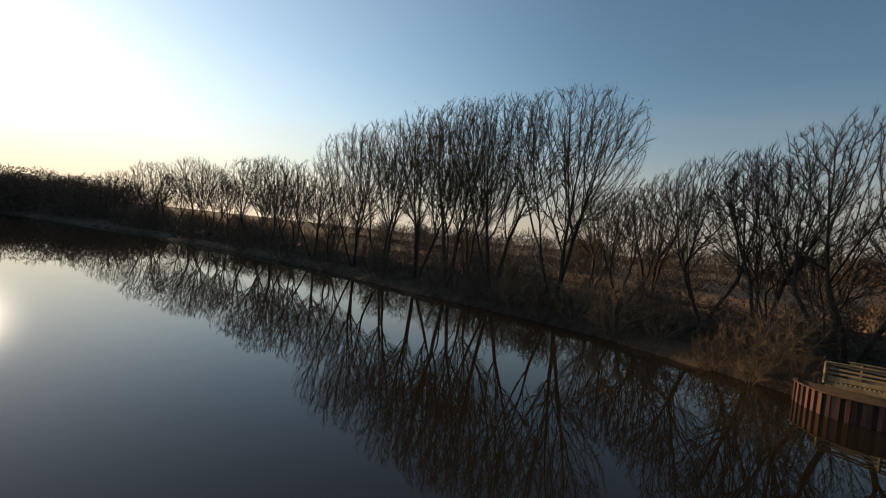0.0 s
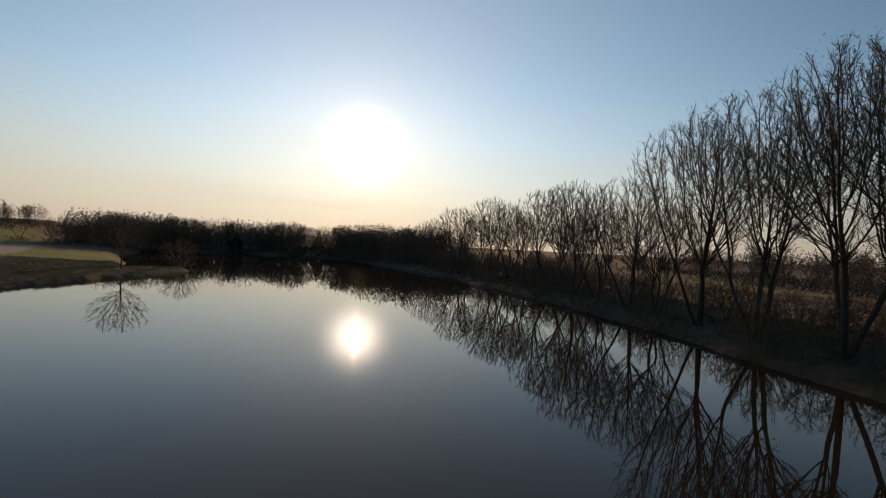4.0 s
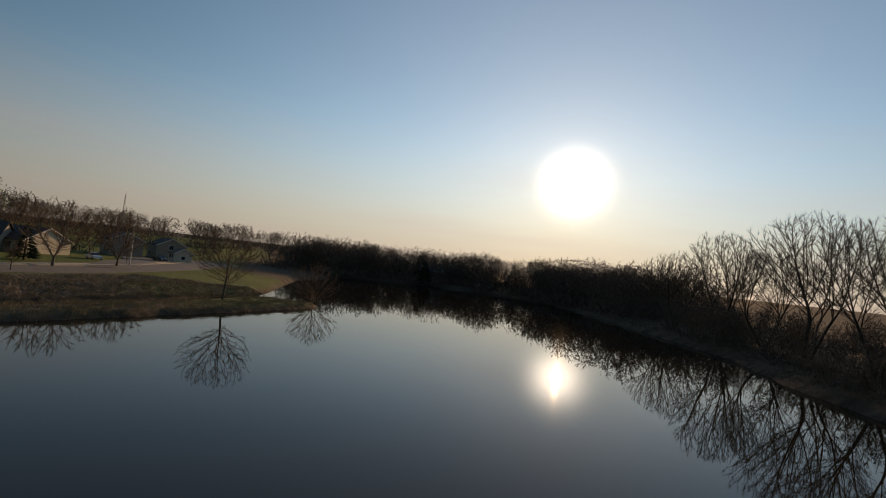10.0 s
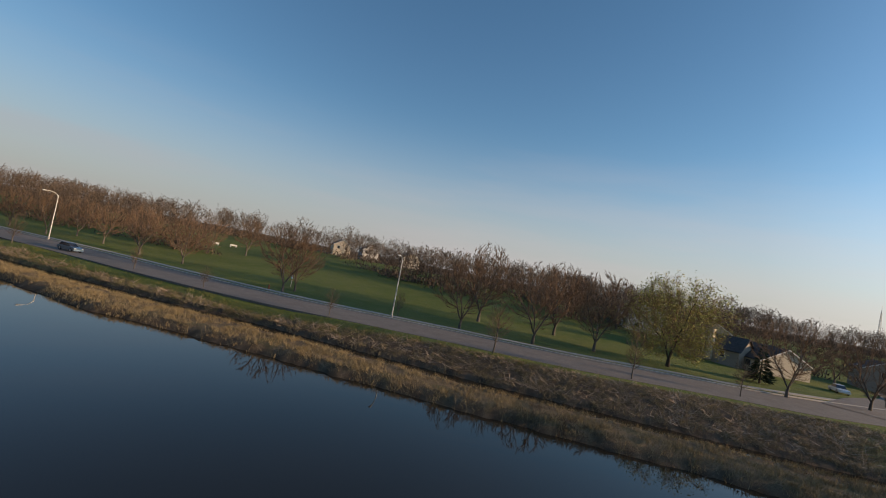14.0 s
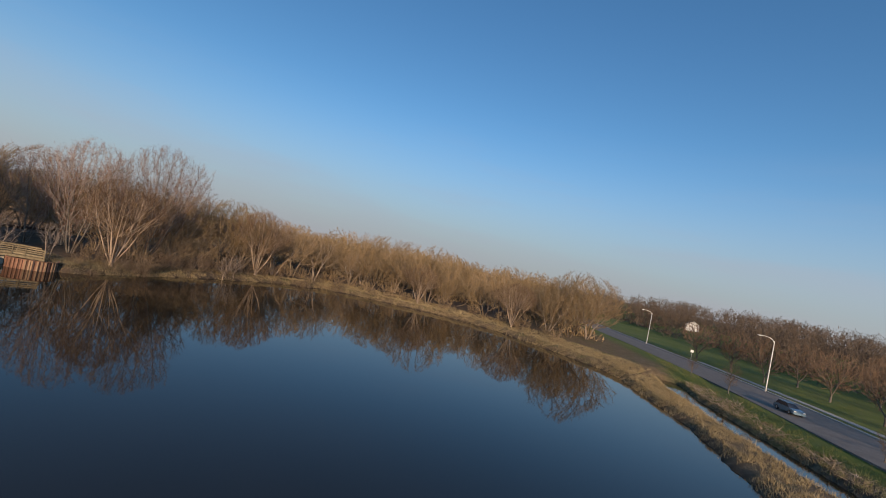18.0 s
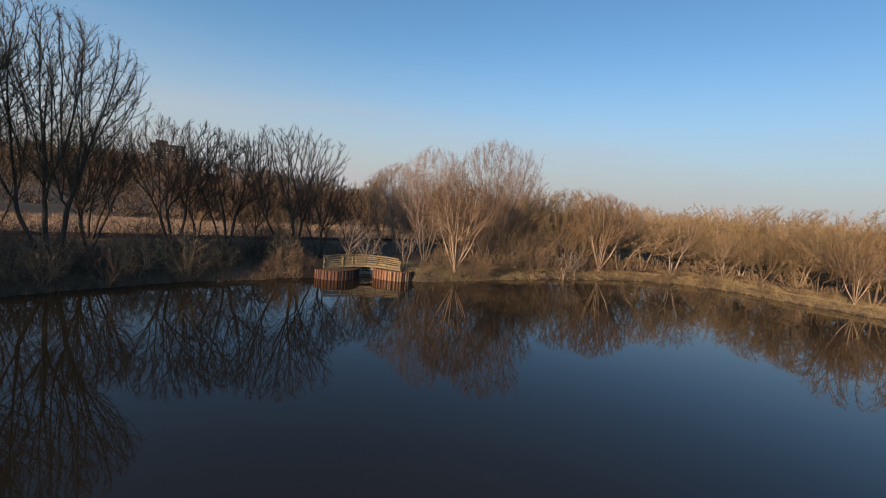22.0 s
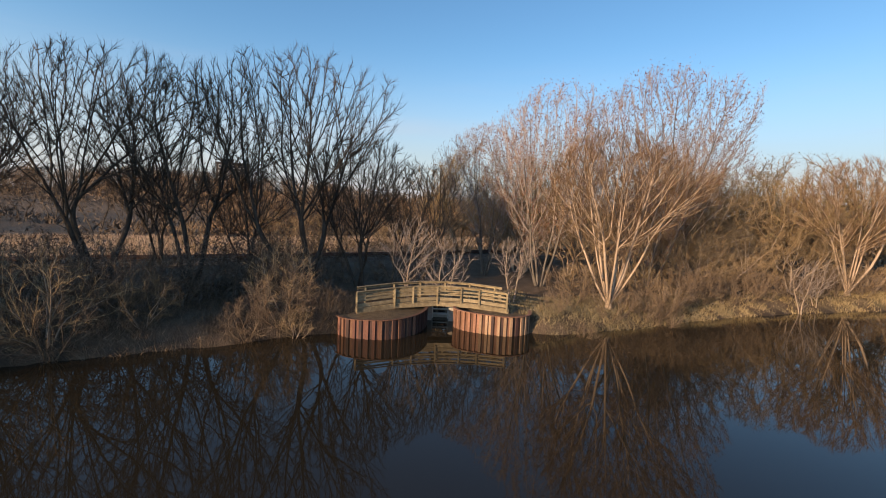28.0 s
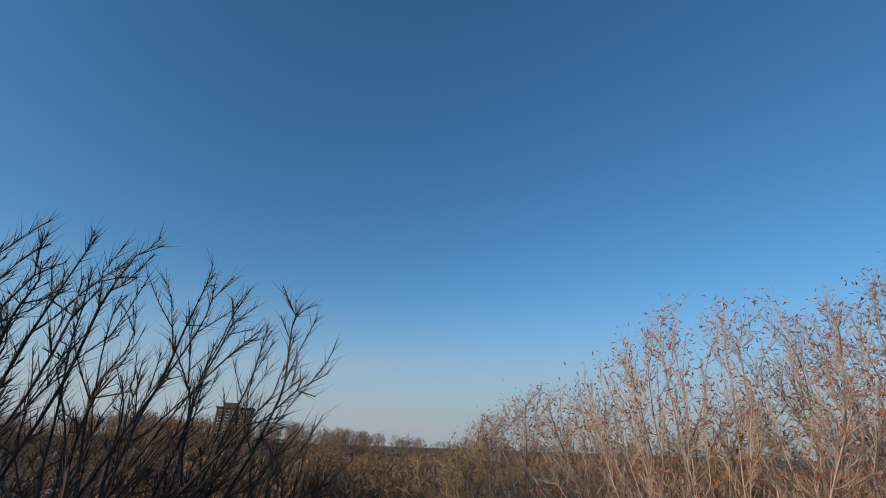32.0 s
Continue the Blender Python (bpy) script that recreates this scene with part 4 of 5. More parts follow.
# ---- railway ----
def build_railway():
    top = RAIL_Z
    tagged(new("track_bed", strip("track_bed", RAIL[2:], [(-3.6, 0.9), (-1.7, top), (1.7, top), (3.6, 0.9)], (M["ballast"],))), "grey crushed stone railway bed", "track bed", kind="structure")
    track = tagged(new("railway_track"), "rusty railway track on dark timber sleepers", "railway")
    c = curve_points(RAIL[2:], 1.0)
    for off in (-0.72, 0.72):
        prof = [(off - 0.07, top + 0.12), (off - 0.07, top + 0.31), (off + 0.07, top + 0.31), (off + 0.07, top + 0.12)]
        new("rail", strip("rail", RAIL[2:], prof, (M["rail_steel"],))).parent = track
    bm = bmesh.new()
    box(bm, 0.24, 2.6, 0.2, (0, 0, 0))
    me = bpy.data.meshes.new("sleeper")
    bm.to_mesh(me)
    bm.free()
    me.materials.append(M["sleeper"])
    d = np.concatenate([[0], np.cumsum(np.linalg.norm(np.diff(c, axis=0), axis=1))])
    for s in np.arange(0, d[-1], 0.62):
        x, y = np.interp(s, d, c[:, 0]), np.interp(s, d, c[:, 1])
        if -12 < y < 78:
            a = math.degrees(math.atan2(np.interp(s + 0.5, d, c[:, 1]) - y, np.interp(s + 0.5, d, c[:, 0]) - x))
            ob = new("sleeper", me)
            ob.matrix_world = pose(x, y, top - 0.06, 0, 0, a)
            ob.parent = track


build_railway()


# ---- weir: steel sheet piles, footbridge and its rails ----
def build_weir():
    weir = tagged(new("weir"), "rusty steel sheet pile weir at the lake's outlet", "weir")
    rnd = random.Random(3)

    def wing(line, top, tone):
        c = curve_points(np.array(line), 0.05)
        d = np.concatenate([[0], np.cumsum(np.linalg.norm(np.diff(c, axis=0), axis=1))])
        n = int(d[-1] / 0.19)
        for k in range(n):
            s0, s1 = d[-1] * k / n, d[-1] * (k + 1) / n
            p = [np.array((np.interp(s, d, c[:, 0]), np.interp(s, d, c[:, 1]))) for s in np.linspace(s0, s1, 5)]
            t = (p[-1] - p[0]) / np.linalg.norm(p[-1] - p[0])
            out = np.array((t[1], -t[0])) * (0.05 if k % 2 else -0.05)
            prof = [p[0], p[0] * 0.7 + p[1] * 0.3 + out, p[3] * 0.3 + p[4] * 0.7 + out, p[4]]
            bm = bmesh.new()
            th = np.array((-t[1], t[0])) * 0.03
            hi = top(k / n) + rnd.uniform(-0.02, 0.02)
            rows = [[bm.verts.new((*(q + o), z)) for q in prof] for o, z in ((th * 0, -1.2), (th * 0, hi), (th, hi), (th, -1.2))]
            for a, b in zip(rows, rows[1:]):
                for j in range(3):
                    bm.faces.new((a[j], a[j + 1], b[j + 1], b[j]))
            part("steel_panel", bm, tone(k, n), weir)
        # capping strip
        bm = bmesh.new()
        for a, b in zip(c[:-1:6], c[6::6]):
            f = (np.linalg.norm(a - c[0])) / max(d[-1], 1)
            bar(bm, (*a, top(min(1, f)) + 0.02), (*b, top(min(1, f)) + 0.02), 0.2, 0.04)
        part("cap", bm, "rust_pile", weir, "rusty weathered capping strip")

    # rusty panels, darkest along the runs that turn inland and on some single ones
    wing([(26.05, 19.5), (25.4, 18.8), (25.15, 17.75), (25.2, 16.6), (25.8, 15.6), (27.0, 14.8), (28.6, 14.4), (30.4, 14.4)], lambda f: 1.06 + 0.2 * f, lambda k, n: "pile_dark" if k > 0.6 * n or k % 7 in (2, 5) or k in (12, 17) else ("rust_maroon" if k % 3 else "rust_pile"))
    wing([(30.4, 12.5), (28.8, 12.55), (28.0, 11.9), (27.5, 10.9), (27.1, 9.6), (27.3, 8.7), (28.0, 7.9), (29.4, 7.6)], lambda f: 1.26 - 0.14 * f,
         lambda k, n: "pile_dark" if k > 0.86 * n or k in (23, 26, 30, 31) else ("rust_buff" if k > 0.4 * n and k % 4 else "rust_pile"))
    for line in ([(26.25, 19.45), (25.6, 18.7), (25.38, 17.75), (25.35, 16.7), (25.9, 15.75), (27.05, 14.98), (28.6, 14.58), (30.4, 14.58), (31, 17), (29, 19.5)],
                 [(30.4, 12.3), (28.85, 12.35), (28.2, 11.75), (27.7, 10.8), (27.3, 9.6), (27.5, 8.85), (28.1, 8.1), (29.4, 7.8), (31, 8), (31.5, 11)]):
        bm = bmesh.new()
        low = [bm.verts.new((x, y, -0.8)) for x, y in line]
        up = [bm.verts.new((x, y, 0.98)) for x, y in line]
        c = bm.verts.new((sum(p[0] for p in line) / len(line), sum(p[1] for p in line) / len(line), 1.16))
        for i in range(len(line)):
            j = (i + 1) % len(line)
            bm.faces.new((low[i], low[j], up[j], up[i]))
            bm.faces.new((up[i], up[j], c))
        bmesh.ops.recalc_face_normals(bm, faces=bm.faces[:])
        part("backfill", bm, "ground_fill", weir, "brown earth and dead grass behind the piles")
    for y in (14.25, 12.75):
        part("abutment", box(bmesh.new(), 3.4, 0.35, 2.0, (32.0, y, -0.9), bevel=0.02), "concrete", weir, "dark wet concrete abutment")
    part("sill", box(bmesh.new(), 0.5, 1.4, 1.0, (31.6, 13.5, -0.75), bevel=0.02), "concrete", weir)
    # no opening is cut: the culvert's inner shade is this slab's near-black colour
    part("culvert_shade", box(bmesh.new(), 0.3, 1.9, 2.3, (33.6, 13.5, -0.9)), "shade_dark", weir, "near-black slab painted as the shade inside the culvert mouth")
    for k in range(3):
        part("gate_bar", box(bmesh.new(), 0.06, 1.3, 0.09, (31.1, 13.5, 0.25 + 0.35 * k)), "galvanised", weir, "grey steel gate bar")
    part("gate_frame", box(bmesh.new(), 0.12, 0.1, 1.5, (31.1, 12.95, -0.2)), "galvanised", weir)
    part("gate_frame", box(bmesh.new(), 0.12, 0.1, 1.5, (31.1, 14.05, -0.2)), "galvanised", weir)

    bridge = tagged(new("footbridge"), "weathered timber footbridge with rails over the weir", "footbridge")

    def along(f, off):
        """A place on the bridge's line, f from north to south, off metres inland."""
        x = 26.7 + 2.2 * f * 1.0 + 1.6 * math.sin(math.pi * f) - 0.4 * f
        return Vector((x + off, 18.5 - 9.4 * f, 1.42 + 0.17 * math.sin(math.pi * f)))

    fr = (0.0, 0.225, 0.345, 0.51, 0.675, 0.8, 0.985)
    for off, lift, group in ((0.0, 0.0, 1), (1.7, 0.05, 2)):
        for f in fr if group == 1 else (0.02, 0.2, 0.38, 0.56, 0.74, 0.92):
            p = along(f, off)
            part("post", box(bmesh.new(), 0.12, 0.12, 1.16, (p.x, p.y, p.z - 0.2), (0, 0, 8 - 16 * f), 0.012), "fence_wood", bridge)
        ends = fr if group == 1 else (-0.03, 0.2, 0.38, 0.56, 0.74, 0.97)
        for a, b in zip(ends, ends[1:]):
            for k, (h, tall) in enumerate(((0.88, 0.11), (0.65, 0.11), (0.42, 0.11), (0.12, 0.22))):
                o = off + 0.085 + rng.uniform(-0.01, 0.01)
                p, q = along(a, o), along(b, o)
                p.z += h + lift
                q.z += h + lift + rng.uniform(-0.015, 0.015)
                part("board", bar(bmesh.new(), p, q, 0.04, tall, 0.006), "fence_wood", bridge)
        for a, b in zip(ends, ends[1:]):
            p, q = along(a, off), along(b, off)
            p.z += 0.99 + lift
            q.z += 0.99 + lift
            part("handrail", bar(bmesh.new(), p, q, 0.16, 0.04, 0.006), "fence_wood", bridge)
    n = 60
    for k in range(n):
        p, q = along((k + 0.5) / n, 0.02), along((k + 0.5) / n, 1.68)
        part("deck_plank", bar(bmesh.new(), p - Vector((0, 0, 0.06)), q - Vector((0, 0, 0.06)), 0.142, 0.05), "fence_wood", bridge)
    for off in (0.1, 1.6):
        for a in np.arange(0, 1, 0.25):
            part("beam", bar(bmesh.new(), along(a, off) - Vector((0, 0, 0.22)), along(a + 0.25, off) - Vector((0, 0, 0.22)), 0.12, 0.26), "fence_wood", bridge)


build_weir()


# ---- street lamps ----
def street_lamp(x, y, toward):
    lamp = tagged(new("street_lamp"), "tall grey steel street lamp with curved arm on the verge", "street lamp", "street lamps along the road")
    lamp.matrix_world = pose(x, y, ground_z(x, y), 0, 0, toward)
    part("base", cyl(bmesh.new(), 0.2, 0.16, 0.4, sides=10), "concrete", lamp)
    part("pole", cyl(bmesh.new(), 0.11, 0.07, 8.3, (0, 0, 0.3)), "galvanised", lamp)
    bm = bmesh.new()
    arc = [(0, 0, 8.2), (0.25, 0, 8.65), (0.8, 0, 9.0), (1.6, 0, 9.12), (2.2, 0, 9.1)]
    for a, b in zip(arc, arc[1:]):
        bar(bm, a, b, 0.07, 0.07)
    arm = part("arm", bm, "galvanised", lamp)
    bm = bmesh.new()
    box(bm, 0.75, 0.3, 0.14, (2.45, 0, 9.03), bevel=0.04)
    head = part("lamp_head", bm, "galvanised", lamp)
    part("lens", box(bmesh.new(), 0.4, 0.22, 0.06, (2.5, 0, 8.98), bevel=0.02), "lamp_clear", head)
    return lamp


street_lamp(-81.0, -18.9, 44)
street_lamp(-38.6, -75.2, 36)
street_lamp(-8.5, -113.5, 36)
street_lamp(-141, 26, 60)


# ---- cars ----
def car(name, paint, label, x, y, turn, wagon=False, group=""):
    c = tagged(new(name), label, "car", group)
    c.matrix_world = pose(x, y, ground_z(x, y) if abs(x) > 300 else max(ground_z(x, y), 0) + 0.02, 0, 0, turn)
    bm = bmesh.new()
    L2 = 2.3
    lower = [(-L2, 0.28), (-L2 - 0.02, 0.62), (-L2 + 0.08, 0.88), (-1.2, 0.95), (1.05, 0.93), (2.0, 0.82), (L2, 0.6), (L2 + 0.02, 0.3)]
    prism(bm, lower, 1.74, Matrix.Translation((0, -0.87, 0)))
    bmesh.ops.bevel(bm, geom=bm.edges[:], offset=0.05, segments=2, affect="EDGES")
    part("body", bm, paint, c)
    back = -2.1 if wagon else -1.55
    cab = [(back, 0.9), (back + 0.35, 1.42), (0.15, 1.46), (1.05, 0.9)]
    bm = bmesh.new()
    prism(bm, cab, 1.5, Matrix.Translation((0, -0.75, 0)))
    for v in bm.verts:
        if v.co.z > 1.2:
            v.co.y *= 0.84
    bmesh.ops.bevel(bm, geom=bm.edges[:], offset=0.04, segments=2, affect="EDGES")
    part("windows", bm, "pane", c, "dark tinted glass")
    bm = bmesh.new()
    prism(bm, [(back + 0.32, 1.41), (back + 0.4, 1.49), (0.1, 1.5), (0.22, 1.43)], 1.3, Matrix.Translation((0, -0.65, 0)))
    part("roof", bm, paint, c)
    for sx in (-1.4, 1.42):
        for sy in (-0.8, 0.8):
            w = part("wheel", cyl(bmesh.new(), 0.32, 0.32, 0.22, (sx, sy + 0.11, 0.32), (90, 0, 0), 16), "tyre", c)
            part("rim", cyl(bmesh.new(), 0.2, 0.2, 0.235, (sx, sy + 0.1175, 0.32), (90, 0, 0), 10), "rim", w)
    for sy in (-0.62, 0.62):
        part("headlight", box(bmesh.new(), 0.1, 0.34, 0.13, (L2 - 0.06, sy, 0.62), bevel=0.02), "lamp_clear", c)
        part("tail_light", box(bmesh.new(), 0.1, 0.3, 0.15, (-L2 + 0.02, sy, 0.66), bevel=0.02), "lamp_red", c)
    return c


car("car", "car_blue", "grey-blue estate car parked at the roadside", -42.6, -55.6, 124, True)
parked = bpy.data.objects["car"]
parked.matrix_world = pose(-42.6, -55.6, ROAD_Z + 0.04, 0, 0, 124) @ Matrix.Diagonal((0.88, 0.88, 0.88, 1))


# ---- houses ----
def house(x, y, z, turn, w, d, h, roof_h, wall, roof, label, windows=(), door=None, garage=False, chimney=False, name="house"):
    """A gabled house: its gable end faces local -y."""
    hs = tagged(new(name), label, name.replace("_", " "))
    hs.matrix_world = pose(x, y, z, 0, 0, turn)
    bm = bmesh.new()
    prism(bm, [(-w / 2, -1.5), (w / 2, -1.5), (w / 2, h), (0, h + roof_h), (-w / 2, h)], d)
    part("wall", bm, wall, hs)
    o, t = 0.4, 0.16
    for s in (-1, 1):
        bm = bmesh.new()
        k = roof_h / (w / 2)
        prism(bm, [(0, h + roof_h), (0, h + roof_h + t), (s * (w / 2 + o), h - o * k + t), (s * (w / 2 + o), h - o * k)], d + 2 * o, Matrix.Translation((0, -o, 0.01)))
        part("roof", bm, roof, hs)
        bm = bmesh.new()
        bar(bm, (0, -o - 0.02, h + roof_h), (s * (w / 2 + o), -o - 0.02, h - o * k), 0.05, 0.2)
        part("bargeboard", bm, "trim_white", hs)
    for wx, wz, ww, wh in windows:
        win = part("window", box(bmesh.new(), ww + 0.16, 0.06, wh + 0.16, (wx, -0.02, wz - 0.08)), "trim_white", hs)
        part("pane", box(bmesh.new(), ww, 0.06, wh, (wx, -0.05, wz)), "pane", win)
    for k, (wy, wz) in enumerate(((d * 0.3, 1.0), (d * 0.7, 1.0)) if h < 4 else ((d * 0.3, 1.0), (d * 0.7, 1.0), (d * 0.3, 3.8), (d * 0.7, 3.8))):
        for s in (-1, 1):
            win = part("window", box(bmesh.new(), 0.06, 1.3, 1.3, (s * (w / 2 + 0.01), wy, wz)), "trim_white", hs)
            part("pane", box(bmesh.new(), 0.06, 1.14, 1.14, (s * (w / 2 + 0.04), wy, wz + 0.08)), "pane", win)
    if garage:
        g = part("garage_door", box(bmesh.new(), 4.8, 0.06, 2.2, (0.3, -0.03, 0)), "trim_white", hs)
        for k in range(1, 4):
            part("panel_joint", box(bmesh.new(), 4.7, 0.03, 0.03, (0.3, -0.065, 0.55 * k)), "shade_dark", g)
    if chimney:
        part("chimney", box(bmesh.new(), 1.3, 0.9, h + roof_h + 0.9, (w / 2 + 0.3, d * 0.5, 0)), chimney, hs)
    return hs


house(-163, -7, ground_z(-163, -7), 140, 7, 8, 5.2, 1.9, "siding_cream", "shingle_brown", "two-storey cream house with pale gable among bare trees", ((-1.5, 3.5, 0.9, 1.2), (1.5, 3.5, 0.9, 1.2), (-1.5, 1.0, 1.2, 1.2)), name="house")
house(-152, -7.0, ground_z(-152, -7.0), 0, 8, 10.5, 2.7, 2.6, "siding_tan", "shingle", "tan house with dark shingle roof and chimney", ((-2.4, 0.9, 1.2, 1.3),), chimney="siding_cream", name="house")
house(-154.5, 9.5, ground_z(-154.5, 9.5), 150, 11.5, 9, 2.7, 2.8, "siding_cream", "shingle", "cream garage house with low gable beside the driveway", name="house")
house(-161, -23, ground_z(-161, -23), 140, 9, 8, 5.4, 2.0, "siding_white", "shingle", "white two-storey house behind the willow", ((-2, 3.4, 1.2, 1.2), (2, 3.4, 1.2, 1.2), (-2, 1, 1.2, 1.2)), name="house")
house(-181, 20, ground_z(-181, 20), 112, 8, 9, 4.6, 2.0, "siding_tan", "shingle", "small pale house with dark roof behind trees", ((0, 3.2, 1.2, 1.2),), name="house")
house(-190, 30, ground_z(-190, 30), 112, 8, 8, 4.2, 2.0, "siding_tan", "shingle", "small pale house with dark roof behind trees", ((0, 3.0, 1.2, 1.2),), name="house")
house(-174, 34, ground_z(-174, 34), 112, 4.6, 4, 2.5, 1.3, "siding_cream", "shingle_brown", "small cream garden shed with brown roof", ((0, 0.8, 0.9, 0.9),), name="shed")
house(-205, 131, ground_z(-205, 131), 150, 10, 9, 4.6, 2.4, "siding_brown", "shingle", "dim lakeside house among evergreens", ((-2, 1.0, 1.4, 1.3), (2, 1.0, 1.4, 1.3)), name="house")
for hx, hy, tone in ((-136, -158, "siding_cream"), (-148, -152, "siding_white"), (-165, -142, "siding_cream")):
    house(hx, hy, ground_z(hx, hy), 165, 8, 9, 5.0, 2.3, tone, "shingle_brown", "distant pale two-storey house among the trees", ((-1.8, 3.2, 1.0, 1.2), (1.8, 3.2, 1.0, 1.2)), name="house")


# ---- far woods ----
def far_tree(rng, size):
    """A bare tree of few pieces for distant woods, dense at heart and fine at the edge: vertices, quads and triangles."""
    form = (OVAL, DOME, FAN, DOME)[int(rng.integers(4))]
    (wv, wq), (cv, _, ct, _) = grow(int(rng.integers(1e6)), size, size * 0.78, outline=form, aims=75, stems=2, lean=20, bole=0.25, step=0.85, rise=0.35, heart=0.3, jitter=0.1, hollow=0.1, gaps=3, tip_r=0.03, swell=2.6, twigs=6, twig_len=0.62, twig_r=0.05, twig_angle=60, lift=0.2, coarse=True)
    heart = crown_points(rng, 230, size * 0.93, size * 0.66, form, 0.0, 2)
    v3, t3 = slivers(rng, heart, unit(rng.normal(0, 1, heart.shape) + np.array([0, 0, 0.7])), rng.uniform(0.35, 0.8, len(heart)), 0.085)
    # low scrub round the foot
    n = 60
    foot = np.column_stack([rng.normal(0, 2.2, (n, 2)), rng.uniform(0, 1.4, n)])
    up = unit(np.column_stack([rng.normal(0, 0.7, (n, 2)), np.ones(n)]))
    v4, t4 = slivers(rng, foot, up, rng.uniform(0.5, 1.6, n), 0.16)
    k = len(wv)
    return np.concatenate([wv, cv, v3, v4]), wq, np.concatenate([ct + k, t3 + k + len(cv), t4 + k + len(cv) + len(v3)])


def woods(name, spots, material, label, low=8, high=13, seed=1):
    """One object of many distant trees."""
    rg = np.random.default_rng(seed)
    stock = [far_tree(rg, 10.0) for _ in range(8)]
    V, Q, T, n = [], [], [], 0
    zs = land(np.array([p[0] for p in spots]), np.array([p[1] for p in spots]))[0]
    for (x, y), z in zip(spots, zs):
        v, q, tr = stock[rg.integers(8)]
        a, s = rg.random() * 6.28, rg.uniform(low, high) / 10
        c, t = math.cos(a), math.sin(a)
        w = s * rg.uniform(0.85, 1.25)
        V.append(np.stack([x + w * (v[:, 0] * c - v[:, 1] * t), y + w * (v[:, 0] * t + v[:, 1] * c), z - 0.2 + s * v[:, 2]], 1))
        Q.append(q + n)
        T.append(tr + n)
        n += len(v)
    me = mesh_of(name, np.concatenate(V), np.concatenate(Q), np.concatenate(T), mats=(M[material],))
    return tagged(new(name, me), label, "woods", kind="stuff")


def island_mat(name, tones, rough=0.9):
    k = Mat(name, rough, spec=0.2)
    g = k.node("ShaderNodeNewGeometry")
    r = k.node("ShaderNodeValToRGB")
    els = r.color_ramp.elements
    els[0].color, els[1].color = (*tones[0], 1), (*tones[-1], 1)
    for i, t in enumerate(tones[1:-1], 1):
        els.new(i / (len(tones) - 1)).color = (*t, 1)
    k.link(g.outputs["Random Per Island"], r.inputs[0])
    k.base(k.mix(k.noise(0.06, 2, world=True), r.outputs[0], k.mix(0.5, r.outputs[0], tones[0])))
    return k.m


M["woods_brown"] = island_mat("woods_brown", ((0.075, 0.058, 0.044), (0.125, 0.095, 0.07), (0.19, 0.14, 0.1)))
M["woods_olive"] = island_mat("woods_olive", ((0.17, 0.125, 0.07), (0.26, 0.185, 0.105), (0.34, 0.25, 0.14)))
M["woods_tawny"] = island_mat("woods_tawny", ((0.12, 0.08, 0.05), (0.2, 0.135, 0.085), (0.28, 0.19, 0.12)))
M["woods_dark"] = island_mat("woods_dark", ((0.085, 0.064, 0.05), (0.14, 0.105, 0.08), (0.2, 0.15, 0.112)))


def scatter(seed, box_, count, keep):
    rg = np.random.default_rng(seed)
    x, y = rg.uniform(box_[0], box_[1], count), rg.uniform(box_[2], box_[3], count)
    ds = shore(x, y)
    dr, rs = line_distance(x, y, ROAD)
    dt, ts = line_distance(x, y, RAIL)
    ok = keep(x, y, ds, dr * rs, dt * ts)
    return list(zip(x[ok], y[ok]))


west = scatter(21, (-330, 0, -330, 0), 4200, lambda x, y, ds, r, t: (r > 98) & (r < 240) & (x + y < -40) & (y < -0.35 * x - 60))
woods("far_woods", west[:240], "woods_brown", "brown leafless woods on the rise beyond the park", 9, 14.5, 2)
town = scatter(22, (-420, -134, -70, 140), 900, lambda x, y, ds, r, t: (ds > 10) & (np.abs(r) > 14) & ~((x > -178) & (y > -16) & (y < 42)) & (y > -0.35 * x - 60 - 110) & ~((x > -170) & (y > 32) & (y < 60)))
woods("far_woods", town[:180], "woods_dark", "dark leafless trees round the far houses", 8, 14, 3)
north = scatter(23, (-420, -40, 60, 330), 6400, lambda x, y, ds, r, t: (ds > 1.5) & (ds < 50) & (y > 0.1 * x + 95) & (np.hypot(x + 190, y - 163) > 14))
woods("far_woods", [p for p in north if p[0] < -105][:560], "woods_dark", "dark leafless woods round the far end of the lake", 8, 16.5, 4)
woods("far_woods", [p for p in north if p[0] >= -105][:130], "woods_dark", "low dark brush behind the north bank", 4, 7, 8)
east = scatter(33, (58, 190, -110, 60), 2600, lambda x, y, ds, r, t: (ds > 26) & (t > 38) & (t < 115) & (x + 0.9 * y > 30))
woods("far_woods", east[:260], "woods_tawny", "tawny leafless woods east of the railway", 7, 11.5, 13)
back = scatter(24, (-60, 300, -60, 300), 2600, lambda x, y, ds, r, t: (t > 40) & (t < 115) & (y > -0.9 * x - 20))
woods("far_woods", back[:290], "woods_brown", "brown leafless woods beyond the dry field", 8.5, 13, 5)
grove = scatter(30, (-215, -112, -95, -14), 1500, lambda x, y, ds, r, t: (r > 44) & (r < 100) & (x < -0.9 * y - 165))
woods("far_woods", grove[:80], "woods_dark", "dark leafless grove at the edge of the lawn", 8, 13, 12)
ridge = scatter(29, (60, 460, -120, 330), 2600, lambda x, y, ds, r, t: (t > 150) & (t < 330))
woods("far_woods", ridge[:260], "woods_brown", "brown leafless woods on the far ridge", 9, 14, 11)
hill = scatter(34, (170, 300, 70, 220), 700, lambda x, y, ds, r, t: (np.hypot(x - 247, y - 131) > 13) & (t > 120))
woods("far_woods", hill[:170], "woods_tawny", "tawny leafless woods on the hill round the apartment block", 9, 13, 14)
